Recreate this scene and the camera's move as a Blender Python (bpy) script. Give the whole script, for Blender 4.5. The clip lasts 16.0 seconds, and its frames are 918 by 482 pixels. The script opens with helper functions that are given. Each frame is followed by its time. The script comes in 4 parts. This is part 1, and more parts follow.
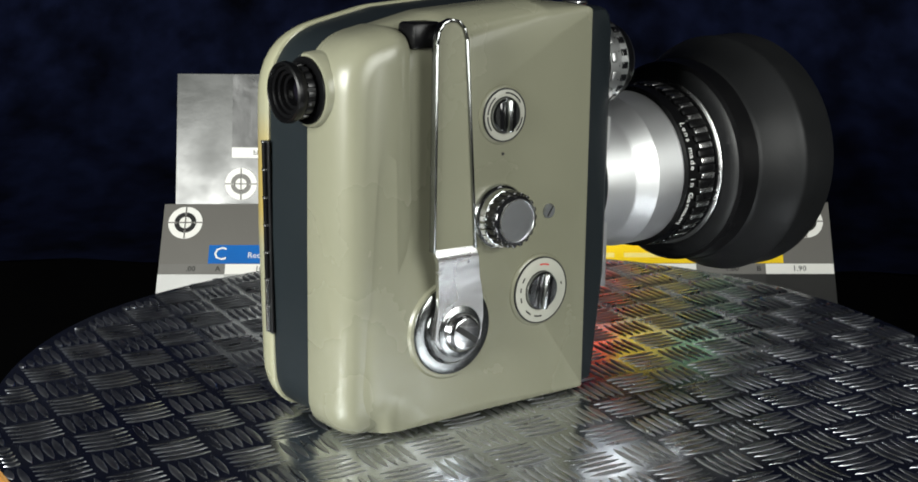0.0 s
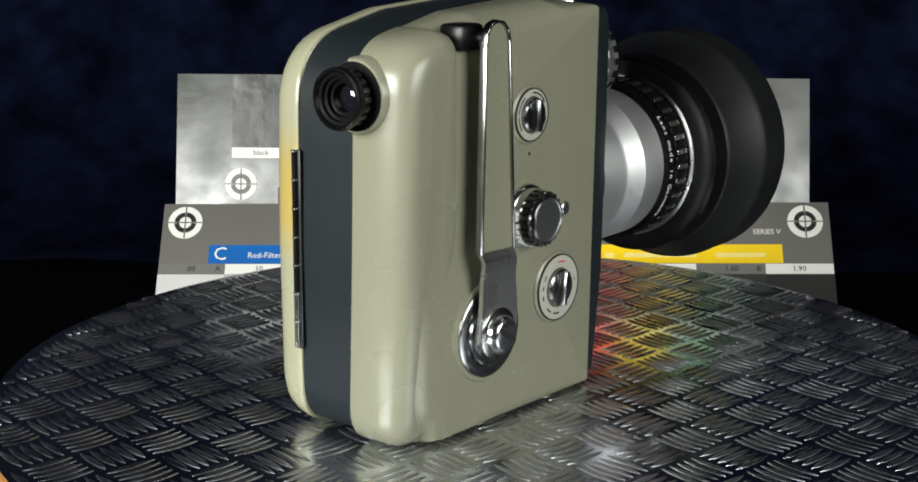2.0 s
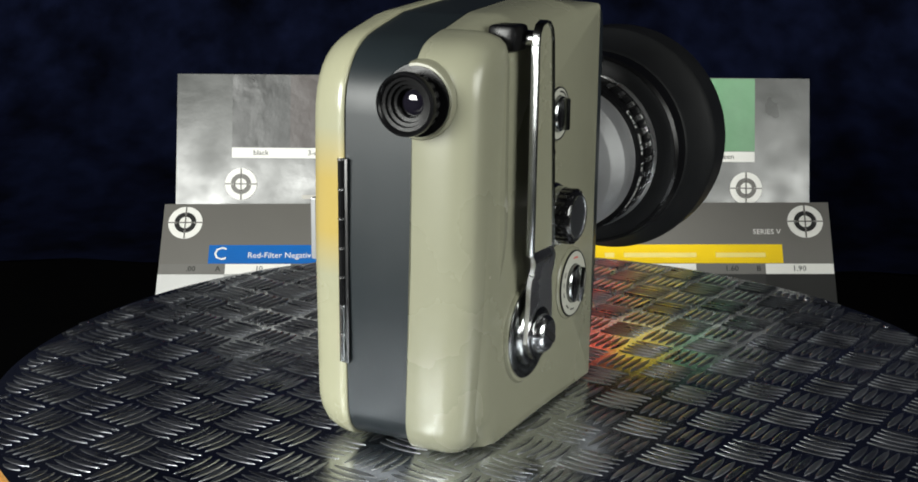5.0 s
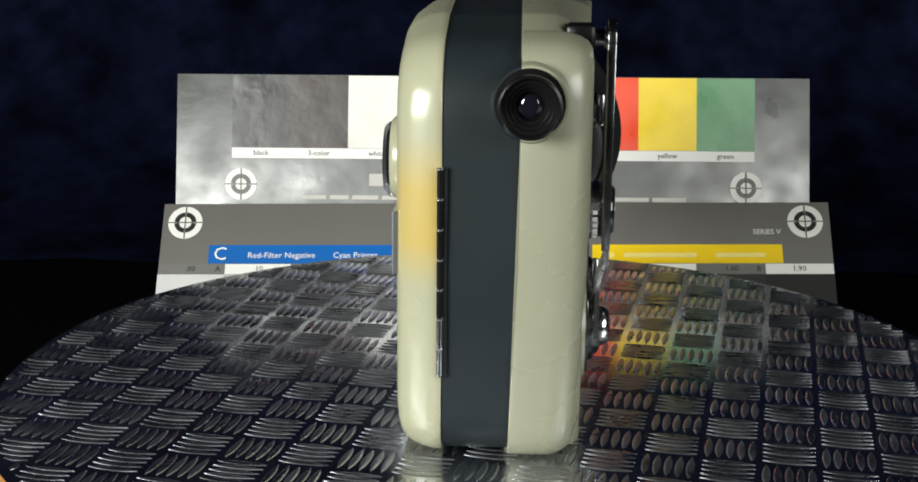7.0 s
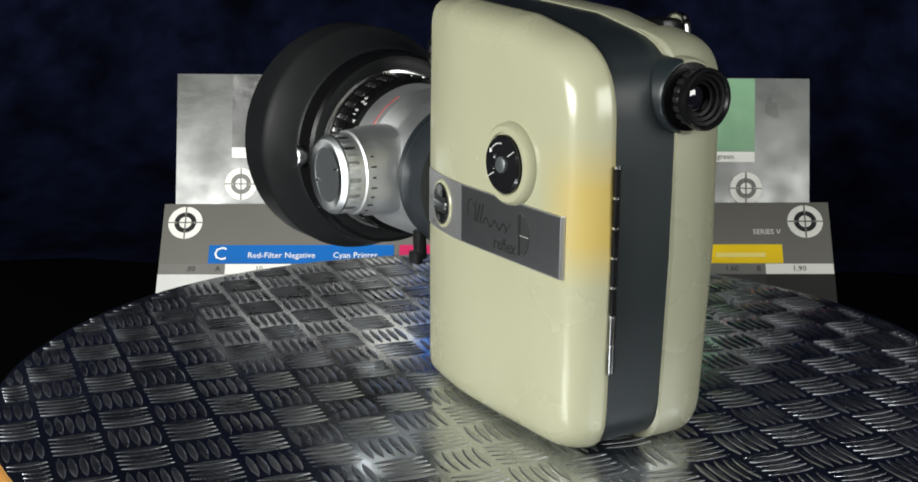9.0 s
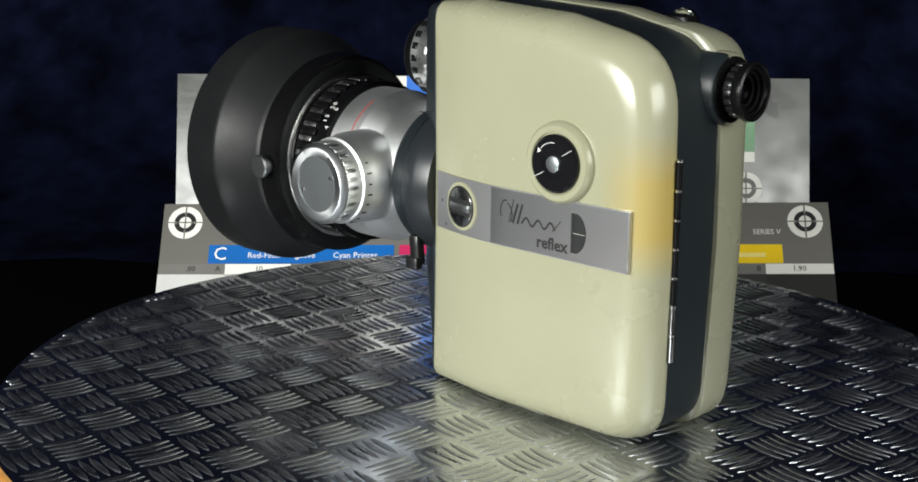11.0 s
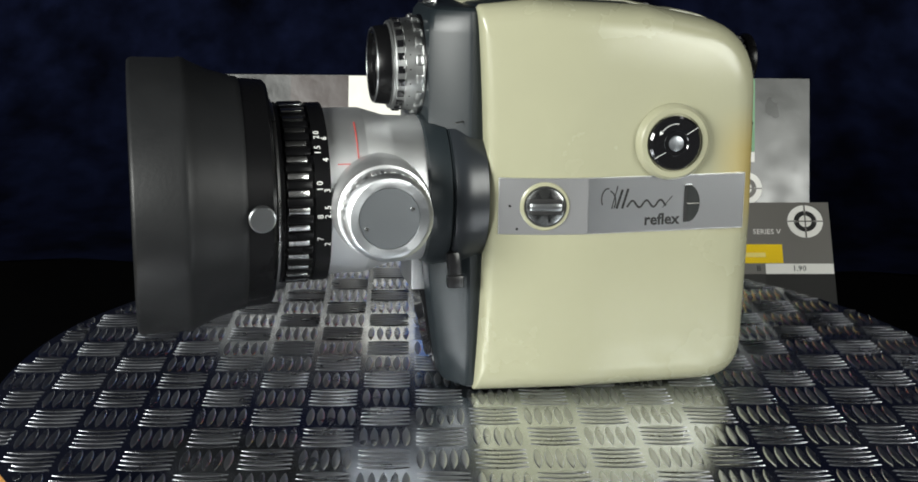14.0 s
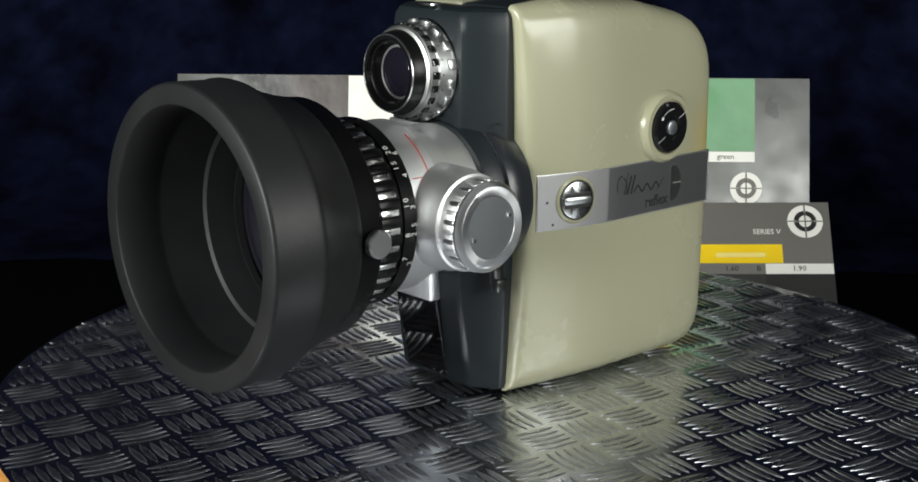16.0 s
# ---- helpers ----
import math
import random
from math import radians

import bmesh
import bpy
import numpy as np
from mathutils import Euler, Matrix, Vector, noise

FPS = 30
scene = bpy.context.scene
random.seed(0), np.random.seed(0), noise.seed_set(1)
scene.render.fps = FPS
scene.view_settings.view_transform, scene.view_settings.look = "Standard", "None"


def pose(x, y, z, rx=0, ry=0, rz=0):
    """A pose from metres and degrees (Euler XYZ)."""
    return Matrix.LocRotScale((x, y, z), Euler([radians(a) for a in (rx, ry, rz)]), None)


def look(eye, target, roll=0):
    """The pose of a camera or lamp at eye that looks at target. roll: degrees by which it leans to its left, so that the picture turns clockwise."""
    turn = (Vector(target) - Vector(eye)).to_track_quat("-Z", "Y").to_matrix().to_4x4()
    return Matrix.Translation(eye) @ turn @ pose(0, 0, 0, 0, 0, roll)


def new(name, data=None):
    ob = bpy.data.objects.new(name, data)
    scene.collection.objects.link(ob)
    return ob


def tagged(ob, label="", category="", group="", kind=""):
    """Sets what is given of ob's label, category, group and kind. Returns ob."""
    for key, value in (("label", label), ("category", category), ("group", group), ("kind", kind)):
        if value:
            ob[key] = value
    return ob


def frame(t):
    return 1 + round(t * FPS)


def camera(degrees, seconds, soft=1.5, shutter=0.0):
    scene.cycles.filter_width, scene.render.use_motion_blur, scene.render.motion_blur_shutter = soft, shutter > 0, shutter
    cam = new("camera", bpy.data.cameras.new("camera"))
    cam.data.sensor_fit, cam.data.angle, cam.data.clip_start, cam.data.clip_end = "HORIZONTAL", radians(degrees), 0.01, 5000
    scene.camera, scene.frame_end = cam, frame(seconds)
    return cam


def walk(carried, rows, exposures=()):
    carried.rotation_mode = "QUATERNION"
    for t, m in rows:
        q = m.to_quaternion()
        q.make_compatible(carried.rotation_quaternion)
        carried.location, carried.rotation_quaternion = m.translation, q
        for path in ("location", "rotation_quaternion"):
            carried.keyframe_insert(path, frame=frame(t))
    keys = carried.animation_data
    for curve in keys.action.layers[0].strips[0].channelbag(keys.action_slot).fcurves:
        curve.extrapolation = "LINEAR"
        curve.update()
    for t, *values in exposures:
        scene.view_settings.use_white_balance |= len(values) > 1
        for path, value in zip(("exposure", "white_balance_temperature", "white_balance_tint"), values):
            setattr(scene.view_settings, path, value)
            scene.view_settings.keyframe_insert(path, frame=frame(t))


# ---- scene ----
cam = camera(36.0, 16.0, soft=1.7)
EYE = (0.0, -0.4876, 0.1718)
AIM = (EYE[0] - 0.02795, EYE[1] + 0.96975, EYE[2] - 0.24248)
walk(cam, [(0.0, look(EYE, AIM, 0.522)), (16.0, look(EYE, AIM, 0.522))])

# heading of the turntable in degrees, by time
HEADING = [(0.0, 41.4), (0.5, 44.6), (1.0, 47.8), (1.5, 51.0), (2.0, 54.2), (2.5, 57.2), (3.0, 59.9), (3.5, 62.4),
           (4.0, 64.5), (4.2, 65.2), (4.7, 66.8), (5.2, 68.2), (5.8, 70.0), (6.1, 71.6), (6.3, 74.0), (6.5, 78.0), (7.0, 89.2), (7.5, 99.9),
           (8.0, 109.3), (8.5, 116.8), (9.0, 123.7), (9.2, 126.2), (9.5, 129.2), (10.0, 132.6), (10.5, 135.0), (11.0, 138.6),
           (11.3, 142.3), (11.5, 145.5), (12.0, 155.6), (12.5, 166.7), (13.0, 176.9), (13.5, 186.0), (14.0, 194.1),
           (14.5, 201.7), (15.0, 209.5), (15.5, 217.0), (16.0, 224.5)]

# ---- world and lights ----
world = bpy.data.worlds.new("dark_room")
scene.world = world
world.use_nodes = True
world.node_tree.nodes["Background"].inputs["Color"].default_value = (0.5, 0.6, 0.9, 1)
world.node_tree.nodes["Background"].inputs["Strength"].default_value = 0.002


def area_lamp(name, eye, target, size_x, size_y, watts, colour):
    data = bpy.data.lights.new(name, "AREA")
    data.shape, data.size, data.size_y, data.energy, data.color = "RECTANGLE", size_x, size_y, watts, colour
    ob = new(name, data)
    ob.matrix_world = look(eye, target)
    return ob


area_lamp("key_softbox", (-0.66, -0.72, 0.30), (0, 0.03, 0.05), 0.50, 0.34, 18.5, (0.98, 1.0, 0.95))
area_lamp("side_softbox", (0.80, -0.63, 0.36), (0, 0.03, 0.05), 0.62, 0.46, 9.6, (0.98, 1.0, 0.95))
area_lamp("ceiling_lamp", (0.52, 0.04, 0.78), (0.10, -0.03, 0), 0.12, 0.12, 0.09, (1.0, 0.99, 0.97))


# ---- materials ----
def material(name, colour, rough=0.5, metal=0.0, vary=0.1, scale=60.0, bump=0.0, bump_scale=400.0, coat=0.0, rough_vary=0.0, stains=0.0, per_object=0.0, spec=0.5):
    m = bpy.data.materials.new(name)
    m.use_nodes = True
    nt = m.node_tree
    b = nt.nodes["Principled BSDF"]
    b.inputs["Roughness"].default_value, b.inputs["Metallic"].default_value = rough, metal
    b.inputs["Specular IOR Level"].default_value = spec
    b.inputs["Coat Weight"].default_value, b.inputs["Coat Roughness"].default_value = coat, 0.08
    co = nt.nodes.new("ShaderNodeTexCoord")

    def noise_node(s, detail=4.0):
        n = nt.nodes.new("ShaderNodeTexNoise")
        n.inputs["Scale"].default_value, n.inputs["Detail"].default_value = s, detail
        nt.links.new(co.outputs["Object"], n.inputs["Vector"])
        return n

    mix = nt.nodes.new("ShaderNodeMix")
    mix.data_type = "RGBA"
    mix.inputs["A"].default_value = (*[c * (1 - vary) for c in colour], 1)
    mix.inputs["B"].default_value = (*[min(1, c * (1 + vary)) for c in colour], 1)
    nt.links.new(noise_node(scale).outputs["Fac"], mix.inputs["Factor"])
    out = mix.outputs["Result"]
    if stains > 0:
        ramp = nt.nodes.new("ShaderNodeValToRGB")
        ramp.color_ramp.elements[0].position, ramp.color_ramp.elements[1].position = 0.45, 0.72
        ramp.color_ramp.elements[0].color = (1, 1, 1, 1)
        ramp.color_ramp.elements[1].color = (1 - stains, 1 - stains, 1 - stains, 1)
        nt.links.new(noise_node(scale * 0.35, 8.0).outputs["Fac"], ramp.inputs["Fac"])
        mul = nt.nodes.new("ShaderNodeMix")
        mul.data_type, mul.blend_type = "RGBA", "MULTIPLY"
        mul.inputs["Factor"].default_value = 1.0
        nt.links.new(out, mul.inputs["A"])
        nt.links.new(ramp.outputs["Color"], mul.inputs["B"])
        out = mul.outputs["Result"]
    nt.links.new(out, b.inputs["Base Color"])
    if rough_vary > 0:
        mr = nt.nodes.new("ShaderNodeMapRange")
        mr.inputs["To Min"].default_value, mr.inputs["To Max"].default_value = max(0.02, rough - rough_vary), rough + rough_vary
        mr.inputs["From Min"].default_value, mr.inputs["From Max"].default_value = 0.3, 0.7
        nt.links.new(noise_node(scale * 0.7, 6.0).outputs["Fac"], mr.inputs["Value"])
        last = mr.outputs["Result"]
        if per_object > 0:
            oi = nt.nodes.new("ShaderNodeObjectInfo")
            ma = nt.nodes.new("ShaderNodeMath")
            ma.operation = "MULTIPLY_ADD"
            ma.inputs[1].default_value = per_object
            nt.links.new(oi.outputs["Random"], ma.inputs[0])
            nt.links.new(last, ma.inputs[2])
            last = ma.outputs[0]
        nt.links.new(last, b.inputs["Roughness"])
    if bump > 0:
        bn = nt.nodes.new("ShaderNodeBump")
        bn.inputs["Strength"].default_value, bn.inputs["Distance"].default_value = bump, 0.0004
        nt.links.new(noise_node(bump_scale).outputs["Fac"], bn.inputs["Height"])
        nt.links.new(bn.outputs["Normal"], b.inputs["Normal"])
    return m


# darker, slightly greyer cream for the parts of the right side
CREAMDARK = material("darker_cream_enamel", (0.218, 0.217, 0.156), 0.26, 0.0, 0.06, 35.0, 0.06, 500.0, 0.0, 0.05)


def cream_material():
    """Cream enamel that has yellowed in a band on the rear edge of the left shell."""
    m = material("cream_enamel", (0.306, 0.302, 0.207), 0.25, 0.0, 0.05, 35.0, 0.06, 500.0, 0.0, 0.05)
    nt = m.node_tree
    b = nt.nodes["Principled BSDF"]
    base = b.inputs["Base Color"].links[0].from_socket
    co = nt.nodes.new("ShaderNodeTexCoord")
    sep = nt.nodes.new("ShaderNodeSeparateXYZ")
    nt.links.new(co.outputs["Object"], sep.inputs[0])

    def band(socket, a, bb, c, d):
        r = nt.nodes.new("ShaderNodeValToRGB")
        mr = nt.nodes.new("ShaderNodeMapRange")
        mr.inputs["From Min"].default_value, mr.inputs["From Max"].default_value = a, d
        nt.links.new(socket, mr.inputs["Value"])
        nt.links.new(mr.outputs["Result"], r.inputs["Fac"])
        e = r.color_ramp.elements
        e[0].position, e[0].color = 0.0, (0, 0, 0, 1)
        e[1].position, e[1].color = 1.0, (0, 0, 0, 1)
        for p in (bb, c):
            n = e.new((p - a) / (d - a))
            n.color = (1, 1, 1, 1)
        return r.outputs["Color"]

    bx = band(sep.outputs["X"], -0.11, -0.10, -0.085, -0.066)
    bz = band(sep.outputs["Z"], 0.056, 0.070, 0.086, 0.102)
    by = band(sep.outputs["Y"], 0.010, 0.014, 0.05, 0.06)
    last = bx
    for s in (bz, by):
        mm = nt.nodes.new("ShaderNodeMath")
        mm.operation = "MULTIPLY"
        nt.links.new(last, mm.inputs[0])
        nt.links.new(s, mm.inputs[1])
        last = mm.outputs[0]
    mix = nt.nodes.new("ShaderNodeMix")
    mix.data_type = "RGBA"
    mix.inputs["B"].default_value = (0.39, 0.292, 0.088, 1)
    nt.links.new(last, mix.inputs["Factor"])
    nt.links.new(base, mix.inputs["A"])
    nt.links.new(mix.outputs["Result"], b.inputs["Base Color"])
    return m


CREAM = cream_material()
GREY = material("dark_grey_lacquer", (0.0120, 0.0162, 0.0190), 0.38, 0.0, 0.12, 50.0, 0.03, 1500.0, 0.0, 0.05, spec=0.34)
BLACK = material("black_plastic", (0.010, 0.010, 0.011), 0.34, 0.0, 0.2, 80.0, 0.05, 900.0, 0.0, 0.08)
GLOSS = material("black_gloss", (0.008, 0.008, 0.009), 0.08, 0.0, 0.2, 80.0, coat=0.5)
RUBBER = material("black_rubber", (0.0086, 0.0091, 0.0099), 0.48, 0.0, 0.3, 45.0, 0.12, 700.0, 0.0, 0.1, spec=0.24)
CHROME = material("polished_chrome", (0.60, 0.61, 0.62), 0.18, 1.0, 0.08, 60.0, 0.03, 600.0, 0.0, 0.06)
SATIN = material("satin_aluminium", (0.82, 0.83, 0.84), 0.48, 1.0, 0.05, 60.0, 0.06, 900.0, 0.0, 0.05)
BRIGHT = material("bright_aluminium", (0.82, 0.82, 0.82), 0.25, 1.0, 0.05, 60.0)
KNOBGREY = material("spun_aluminium", (0.55, 0.57, 0.59), 0.30, 1.0, 0.06, 90.0)
CAPGREY = material("matt_grey_anodised_metal", (0.30, 0.32, 0.34), 0.38, 0.9, 0.06, 90.0, 0.03, 1500.0)
LABEL = material("silver_label", (0.62, 0.635, 0.66), 0.31, 1.0, 0.04, 90.0, 0.04, 1200.0)
# label metal copied darker: shade in the colour, also used for the border
LABELDARK = material("dark_shaded_silver_label", (0.40, 0.40, 0.41), 0.4, 0.8, 0.04, 90.0, 0.04, 1200.0)
DULL = material("dull_chrome", (0.70, 0.70, 0.70), 0.27, 1.0, 0.08, 60.0, 0.05, 600.0, 0.0, 0.06)
DARKCHROME = material("dark_chrome", (0.30, 0.31, 0.31), 0.22, 1.0, 0.10, 70.0, 0.05, 600.0, 0.0, 0.06)
RINGPALE = material("pale_engraved_metal", (0.40, 0.40, 0.345), 0.38, 0.0, 0.06, 80.0, 0.05, 600.0)
EYECUP = material("black_eyecup", (0.004, 0.004, 0.0045), 0.30, 0.0, 0.2, 80.0, 0.05, 900.0, 0.0, 0.06, spec=0.2)
FINDERMETAL = material("fine_turned_aluminium", (0.46, 0.47, 0.47), 0.40, 1.0, 0.06, 80.0, 0.04, 900.0, 0.0, 0.05)
SPUN = material("lathe_turned_aluminium", (0.60, 0.62, 0.64), 0.40, 1.0, 0.06, 90.0)
turned = SPUN.node_tree.nodes.new("ShaderNodeTangent")
turned.direction_type, turned.axis = "RADIAL", "Y"
spun_bsdf = SPUN.node_tree.nodes["Principled BSDF"]
spun_bsdf.inputs["Anisotropic"].default_value = 0.65
SPUN.node_tree.links.new(turned.outputs["Tangent"], spun_bsdf.inputs["Tangent"])
INK = material("black_ink", (0.01, 0.01, 0.01), 0.5)
WHITEINK = material("white_ink", (0.75, 0.75, 0.73), 0.5)
REDINK = material("red_ink", (0.5, 0.06, 0.05), 0.5)
GLASS = material("coated_glass", (0.008, 0.007, 0.012), 0.03, 0.0, 0.1, 50.0, coat=1.0)
PLATE = material("tread_plate_aluminium", (0.70, 0.73, 0.79), 0.20, 1.0, 0.12, 30.0, 0.18, 220.0, 0.0, 0.05, 0.3)
BAR = material("worn_tread_aluminium", (0.54, 0.555, 0.60), 0.25, 1.0, 0.15, 120.0, 0.3, 600.0, 0.0, 0.07, 0.0, 0.12)
WOOD = material("orange_wood", (0.55, 0.26, 0.06), 0.45, 0.0, 0.25, 60.0, 0.1, 200.0)
VELVET = material("navy_velvet", (0.0031, 0.0045, 0.0148), 0.9, 0.0, 0.98, 48.0, 0.5, 140.0, stains=0.95, spec=0.03)
TABLE = material("black_cloth", (0.0012, 0.0012, 0.0014), 0.95, 0.0, 0.5, 20.0, spec=0.02)
CARD = material("grey_card", (0.138, 0.132, 0.121), 0.42, 0.0, 0.08, 30.0, 0.05, 300.0)
CARDGLOSS = material("glossy_grey_card", (0.088, 0.090, 0.087), 0.42, 0.0, 0.16, 45.0, 1.0, 55.0, 0.0, 0.18, spec=1.0)
CARDWHITE = material("white_card", (0.80, 0.79, 0.75), 0.4, 0.0, 0.03, 30.0)


# ---- mesh helpers: body coordinates in millimetres, u ahead, w to the right, z up ----
def loops_mesh(loops, close_start=True, close_end=True):
    bm = bmesh.new()
    rings = [[bm.verts.new(p) for p in lp] for lp in loops]
    n = len(rings[0])
    for a, b in zip(rings, rings[1:]):
        for i in range(n):
            bm.faces.new((a[i], a[(i + 1) % n], b[(i + 1) % n], b[i]))
    if close_start:
        bm.faces.new(rings[0])
    if close_end:
        bm.faces.new(list(reversed(rings[-1])))
    return bm


def spin(profile, axis, centre, n=64, caps=True):
    """Turned solid: profile of (place along the axis, radius). axis 'u': centre (w, z); 'w': centre (u, z)."""
    loops = []
    for s, r in profile:
        lp = []
        for i in range(n):
            a = 2 * math.pi * i / n
            c, d = r * math.cos(a), r * math.sin(a)
            lp.append((s, centre[0] + c, centre[1] + d) if axis == "u" else (centre[0] + c, s, centre[1] + d) if axis == "w" else (centre[0] + c, centre[1] + d, s))
        loops.append(lp)
    return loops_mesh(loops, caps, caps)


def hoop(profile, axis, centre, n=64):
    """A turned ring: the profile closes on itself and leaves the middle open."""
    bm = spin(list(profile) + [profile[0]], axis, centre, n, False)
    bmesh.ops.remove_doubles(bm, verts=bm.verts[:], dist=1e-4)
    return bm


def block(bm, centre, size, m=None, bev=0.0):
    """Adds a box with bevelled edges to bm."""
    b2 = bmesh.new()
    bmesh.ops.create_cube(b2, size=1.0, matrix=Matrix.Diagonal((*size, 1)))
    if bev > 0:
        bmesh.ops.bevel(b2, geom=b2.edges[:], offset=bev, segments=2, affect="EDGES", profile=0.5)
    mat = (m or Matrix.Identity(4)).copy()
    mat.translation = Vector(centre)
    b2.transform(mat)
    join(bm, b2)
    return bm


def join(bm, other):
    me = bpy.data.meshes.new("tmp")
    other.to_mesh(me)
    other.free()
    bm.from_mesh(me)
    bpy.data.meshes.remove(me)
    return bm


BODY = Matrix(((0.001, 0, 0, 0), (0, -0.001, 0, -0.0006), (0, 0, 0.00101, 0), (0, 0, 0, 1)))
MM = Matrix.Diagonal((0.001, 0.001, 0.001, 1))


SLANT = [0.0]   # by how much the right face draws in towards the rear
SHIFT = [0.0]   # by how much the parts on the back stand further ahead
BEND = [0.0]    # by how much the left face curves in towards the front


def mesh_of(name, bm, mat, conv, sharp=35):
    if SLANT[0] > 0:
        for v in bm.verts:
            v.co.y -= SLANT[0] * (14.0 - v.co.x) * min(1.0, max(0.0, (v.co.y - 15.0) / 9.0))
    if BEND[0] > 0:
        us = [v.co.x for v in bm.verts]
        for k in range(11):
            cut = -30.0 + 4.0 * k
            if min(us) < cut - 0.5 and max(us) > cut + 0.5:
                bmesh.ops.bisect_plane(bm, geom=bm.verts[:] + bm.edges[:] + bm.faces[:], dist=1e-5, plane_co=(cut, 0, 0), plane_no=(1, 0, 0))
        for v in bm.verts:
            if v.co.y < -16.4 and v.co.x > -30:
                q = ((v.co.x + 30) / 43) ** 2
                v.co.y = -16.4 + (v.co.y + 16.4) * (1 - BEND[0] * q) * (1 - 0.2 * q * ((v.co.z - 67) / 67) ** 2)
    for v in bm.verts:
        v.co.x += SHIFT[0]
    bm.transform(conv)
    bmesh.ops.remove_doubles(bm, verts=bm.verts[:], dist=1e-7)
    bmesh.ops.recalc_face_normals(bm, faces=bm.faces[:])
    me = bpy.data.meshes.new(name)
    bm.to_mesh(me)
    bm.free()
    me.materials.append(mat)
    me.shade_smooth()
    me.set_sharp_from_angle(angle=radians(sharp))
    return me


def part(name, bm, mat, parent, label="", conv=None, sharp=35):
    ob = new(name, mesh_of(name, bm, mat, BODY if conv is None else conv, sharp))
    ob.parent = parent
    return tagged(ob, label)


def thing(name, label, category, group="", kind=""):
    return tagged(new(name), label, category, group, kind)


def writing(body, size, depth=0.05, align="CENTER", bold=0.0):
    """The built-in font as a flat bmesh in the x-y plane."""
    cu = bpy.data.curves.new("writing", "FONT")
    cu.body, cu.size, cu.extrude, cu.align_x, cu.align_y, cu.resolution_u = body, size, depth, align, "CENTER", 2
    cu.offset = bold
    ob = bpy.data.objects.new("writing", cu)
    scene.collection.objects.link(ob)
    me = bpy.data.meshes.new_from_object(ob.evaluated_get(bpy.context.evaluated_depsgraph_get()))
    bpy.data.objects.remove(ob)
    bm = bmesh.new()
    bm.from_mesh(me)
    bpy.data.meshes.remove(me)
    return bm


# frames that set a drawing (x right, y up, z out) on a face of the body
ON_LEFT = Matrix(((-1, 0, 0, 0), (0, 0, -1, 0), (0, 1, 0, 0), (0, 0, 0, 1)))
ON_RIGHT = Matrix(((1, 0, 0, 0), (0, 0, 1, 0), (0, 1, 0, 0), (0, 0, 0, 1)))


def placed(bm, on, u, w, z, turn=0.0):
    bm.transform(Matrix.Translation((u, w, z)) @ on @ Matrix.Rotation(radians(turn), 4, "Z"))
    return bm


# ---- setting ----
def flat_sheet(name, corners, mat, label, category):
    bm = bmesh.new()
    n = 24
    a, b, c, d = [Vector(p) for p in corners]
    grid = [[bm.verts.new((a.lerp(b, i / n)).lerp(d.lerp(c, i / n), j / n) + Vector((0, 0.012 * math.sin(i * 1.3) if name == "backdrop" else 0, 0))) for i in range(n + 1)] for j in range(n + 1)]
    for j in range(n):
        for i in range(n):
            bm.faces.new((grid[j][i], grid[j][i + 1], grid[j + 1][i + 1], grid[j + 1][i]))
    ob = new(name, mesh_of(name, bm, mat, Matrix.Identity(4)))
    return tagged(ob, label, category, kind="structure")


TABLE_Z = -0.0585
flat_sheet("floor", ((-2, -2, TABLE_Z), (2, -2, TABLE_Z), (2, 0.37, TABLE_Z), (-2, 0.37, TABLE_Z)), TABLE, "black cloth table top under the turntable", "table top")


def swept_backdrop():
    """Velvet that lies on the table behind the charts and sweeps up into a hanging cloth with soft folds."""
    prof = [(0.36, TABLE_Z + 0.002), (0.42, TABLE_Z + 0.004)]
    prof += [(0.42 + 0.26 * math.sin(radians(a)), TABLE_Z + 0.004 + 0.26 * (1 - math.cos(radians(a)))) for a in range(8, 91, 8)]
    prof += [(0.69, 0.30), (0.70, 0.6), (0.71, 1.0), (0.72, 1.6)]
    bm = bmesh.new()
    rows = []
    for y, z in prof:
        rows.append([bm.verts.new((-2 + 4 * i / 90, y + 0.010 * math.sin(i * 0.9) * min(1.0, max(0.0, z + 0.04) * 5) + 0.006 * math.sin(i * 2.3 + 9 * z), z)) for i in range(91)])
    for p, q in zip(rows, rows[1:]):
        for i in range(90):
            bm.faces.new((p[i], p[i + 1], q[i + 1], q[i]))
    ob = new("backdrop", mesh_of("backdrop", bm, VELVET, Matrix.Identity(4), 180))
    tagged(ob, "dark navy velvet cloth hanging behind the charts", "backdrop", kind="structure")


